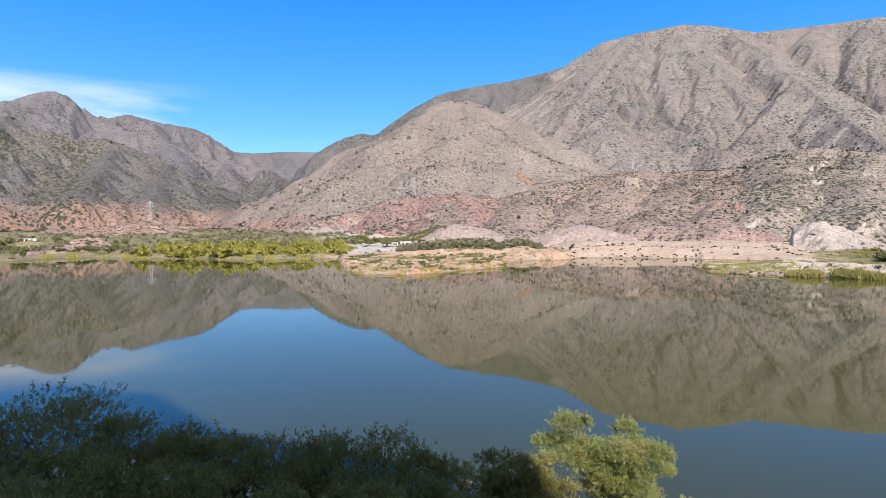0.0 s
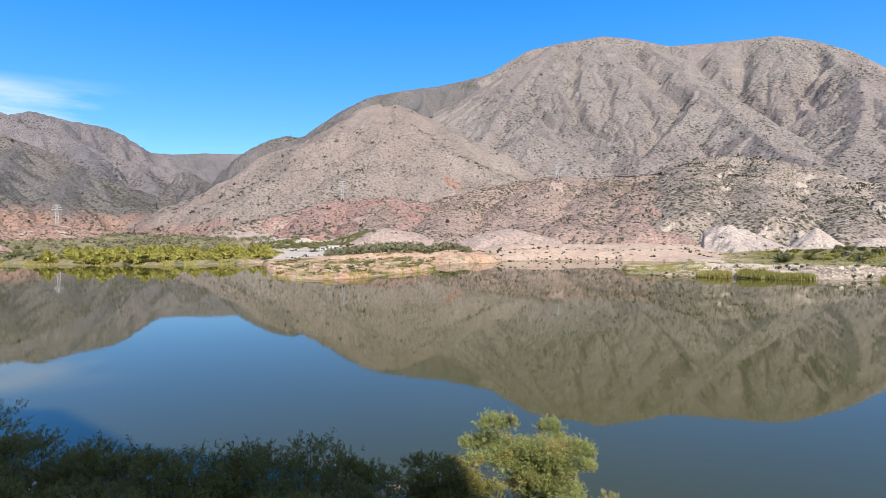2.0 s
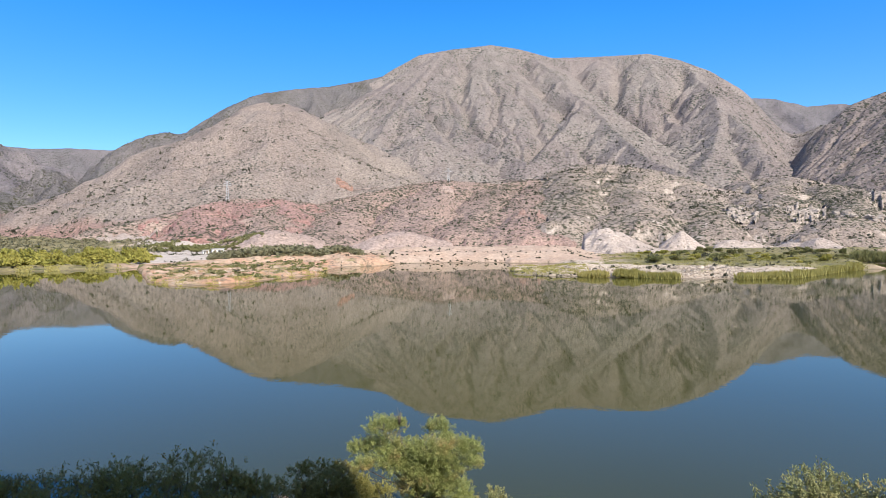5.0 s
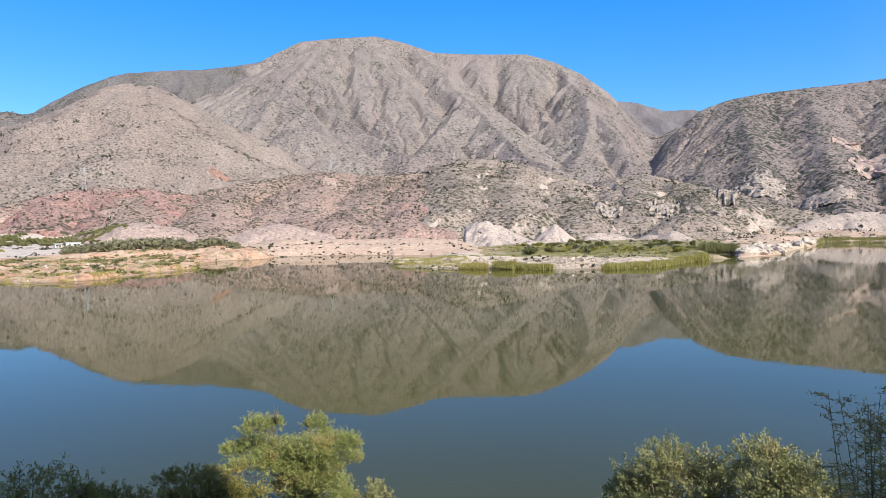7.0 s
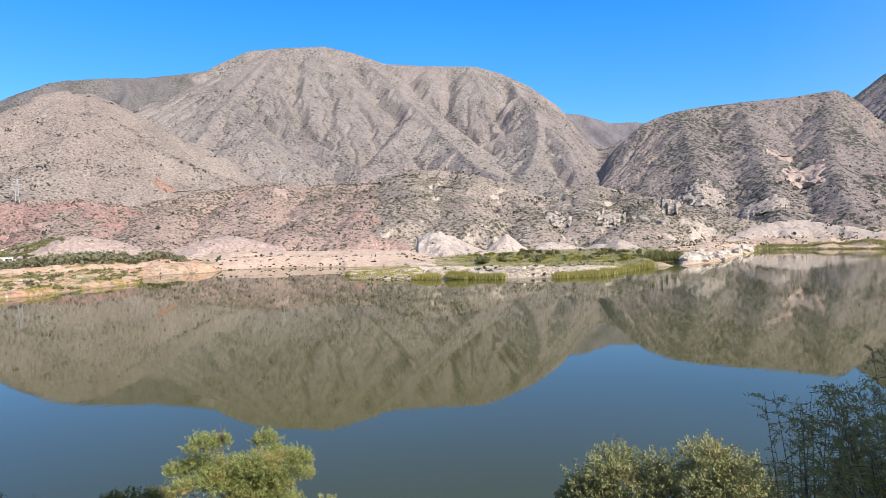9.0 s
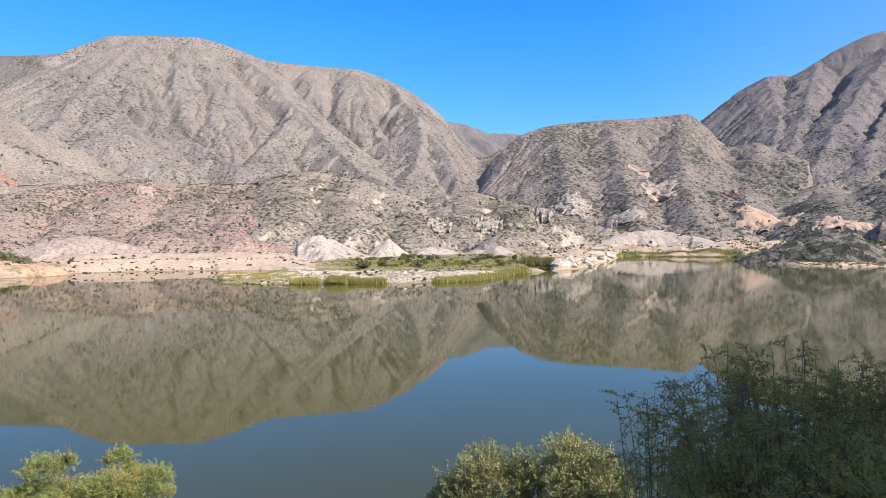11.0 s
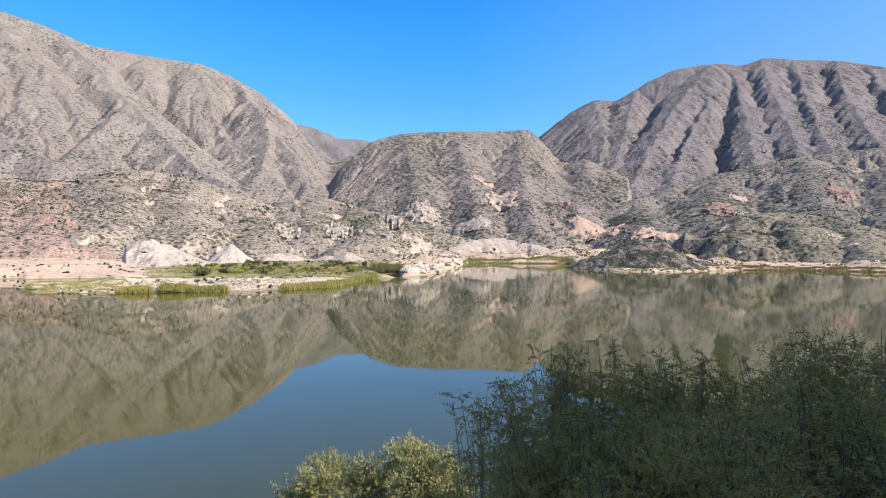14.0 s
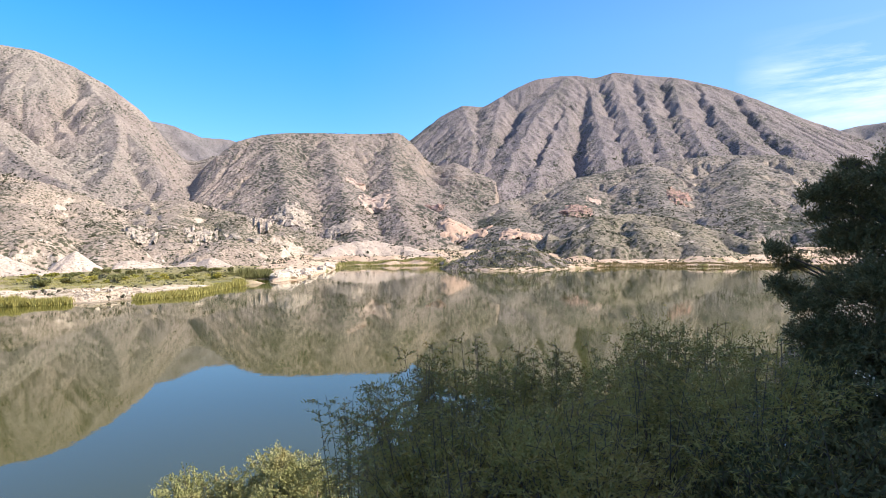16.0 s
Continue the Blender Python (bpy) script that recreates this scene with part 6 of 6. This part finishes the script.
def track(label, az, el, width, mat):
    """A graded track cut along a slope: a ribbon of bare earth following the hillside."""
    V = []
    for a, e in zip(np.linspace(*az, 44), np.linspace(*el, 44)):
        x, y, z, r = seen_at(a, e + 0.05 * math.sin(a * 2.3))
        out = np.array([x, y]) / r
        V += [(x - out[0] * width, y - out[1] * width, z + 0.2), (x, y, z + 0.9), (x + out[0] * 0.6 * width, y + out[1] * 0.6 * width, z + 1.3)]
    ob = new("track", mesh_from("track", V, grid_faces(44, 3), mat))
    return tagged(ob, label, "track")


track("pale track cut across the foot of the mountain", (20.6, 26.8), (4.75, 4.95), 4.0, M_CLAY)
track("orange track leading away from the scar", (8.4, 11.0), (3.95, 4.35), 2.5, M_PINK)


stone_places = np.concatenate([scatter(161, 2600, (24, 52), (164, 186)), scatter(162, 1200, (-9, 12), (156, 200)), scatter(163, 700, (53.5, 60), (228, 380)), scatter(165, 2600, (38.0, 43.4), (163, 196)), scatter(166, 700, (71.5, 84.5), (314, 330))])
tangle("gravel", "pale stones and gravel along the water", "gravel", stone_places, rng.gamma(2.0, 0.16, len(stone_places)), M_ROCK_WHITE, 7, 164, 0.5)


# ---- things people built ----
def box_mesh(name, lo, hi, mat, bevel=0.03):
    bm = bmesh.new()
    bmesh.ops.create_cube(bm, size=1.0)
    for v in bm.verts:
        v.co = Vector([lo[i] + (v.co[i] + 0.5) * (hi[i] - lo[i]) for i in range(3)])
    bmesh.ops.bevel(bm, geom=bm.edges[:], offset=bevel, segments=1, affect="EDGES")
    me = bpy.data.meshes.new(name)
    bm.to_mesh(me)
    bm.free()
    me.materials.append(mat)
    return me


def house(label, az, r, length, depth, height, turn, doors, windows, roof_rise=0.25):
    x, y, z = stand(az, r, 0.3)
    top = new("house")
    top.matrix_basis = pose(x, y, z, 0, 0, turn - az)
    tagged(top, label, "house")
    part("wall", box_mesh("wall", (-length / 2, -depth / 2, -1), (length / 2, depth / 2, height), M_PLASTER), top)
    part("roof", box_mesh("roof", (-length / 2 - 0.4, -depth / 2 - 0.4, height), (length / 2 + 0.4, depth / 2 + 0.4, height + roof_rise), M_ROOF), top, "pale sheet roof")
    for u in doors:
        part("door", box_mesh("door", (u - 0.5, -depth / 2 - 0.05, 0.3), (u + 0.5, -depth / 2 + 0.05, min(2.3, height * 0.85)), M_WOOD), top)
    for u in windows:
        w = part("window", box_mesh("window", (u - 0.6, -depth / 2 - 0.05, height * 0.45), (u + 0.6, -depth / 2 + 0.05, height * 0.78), M_DARK), top)
        part("sill", box_mesh("sill", (u - 0.7, -depth / 2 - 0.15, height * 0.45 - 0.1), (u + 0.7, -depth / 2 + 0.05, height * 0.45 - 0.01), M_PLASTER), w)
    return top


house("low white plastered house by the shore", -3.6, 350, 6.0, 5, 2.7, 8, [-1.5], [0.6, 2.1])
house("small white annexe beside the house", -4.6, 348, 3, 3.5, 2.1, 8, [0.6], [-0.6])
house("long low pale shed on the flat", -34.6, 470, 9, 5, 2.3, 0, [2], [-3, -1])
# the last one is no building: its pale box stands in for a bank
house("shed-shaped stand-in for the pale bank behind the willows", -9.3, 440, 11, 5, 1.8, 0, [2], [-4, 5])


def beams(pairs, w):
    V, F = tubes([(np.array([a, b]), np.array([w, w])) for a, b in pairs])
    return V, F


def pylon(label, az, r, height):
    x, y, z = stand(az, r, 0.4)
    top = new("transmission_tower")
    top.matrix_basis = pose(x, y, z, 0, 0, -az)
    tagged(top, label, "tower", "towers of the power line")
    half = lambda t: 1.7 * (1 - t) + 0.4 * t
    corners = [(-1, -1), (1, -1), (1, 1), (-1, 1)]
    at = lambda c, t: (c[0] * half(t), c[1] * half(t), height * t)
    for c in corners:
        V, F = beams([(at(c, 0), at(c, 1))], 0.2)
        part("leg", mesh_from("leg", V, F, M_STEEL), top)
    for lv in range(7):
        a, b = (lv / 7) ** 0.85, ((lv + 1) / 7) ** 0.85
        rails = []
        for i in range(4):
            p, q = corners[i], corners[(i + 1) % 4]
            rails += [(at(p, a), at(q, b)), (at(q, a), at(p, b)), (at(p, b), at(q, b))]
        V, F = beams(rails, 0.08)
        part("brace", mesh_from("brace", V, F, M_STEEL), top)
    for t, w in [(0.78, 4.2), (0.88, 3.6), (0.97, 2.8)]:
        V, F = beams([((-w, 0, height * t), (w, 0, height * t)), ((-w, 0, height * t), (0, 0, height * (t + 0.05))), ((w, 0, height * t), (0, 0, height * (t + 0.05)))], 0.12)
        part("crossarm", mesh_from("crossarm", V, F, M_STEEL), top)
    return Vector((x, y, z + height * 0.86))


towers = [pylon("lattice steel pylon on the red mound", -25.9, 645, 20), pylon("lattice steel pylon on the foot of the cone hill", -2.7, 686, 23), pylon("lattice steel pylon on the red foothill", 17.5, 780, 18)]


def cable(a, b, sag, off, seed):
    t = np.linspace(0, 1, 26)[:, None]
    pts = np.array(a) * (1 - t) + np.array(b) * t + np.array([off, 0, 0]) + np.array([0, 0, -4 * sag]) * t * (1 - t)
    V, F = tubes([(pts, np.full(26, 0.03))], 3)
    tagged(new("power_cable", mesh_from("power_cable", V, F, M_CABLE)), "thin sagging steel power cable between pylons", "cable", "cables of the power line")


for off in (-3.8, 0.0, 3.8):
    cable(towers[0], towers[1], 9, off, 1)
    cable(towers[1], towers[2], 9, off, 2)
    cable(Vector((-700, 520, 62)), towers[0], 10, off, 3)
for az, r in [(-26.3, 330), (-14, 350), (-21, 345)]:
    x, y, z = stand(az, r, 0.3)
    top = tagged(new("utility_pole"), "wooden utility pole on the marsh flat", "pole", "poles on the flat")
    top.location = (x, y, z)
    V, F = beams([((0, 0, 0), (0, 0, 9))], 0.13)
    part("post", mesh_from("post", V, F, M_WOOD), top)
    V, F = beams([((-0.9, 0, 8.5), (0.9, 0, 8.5))], 0.07)
    part("crossarm", mesh_from("crossarm", V, F, M_WOOD), top)
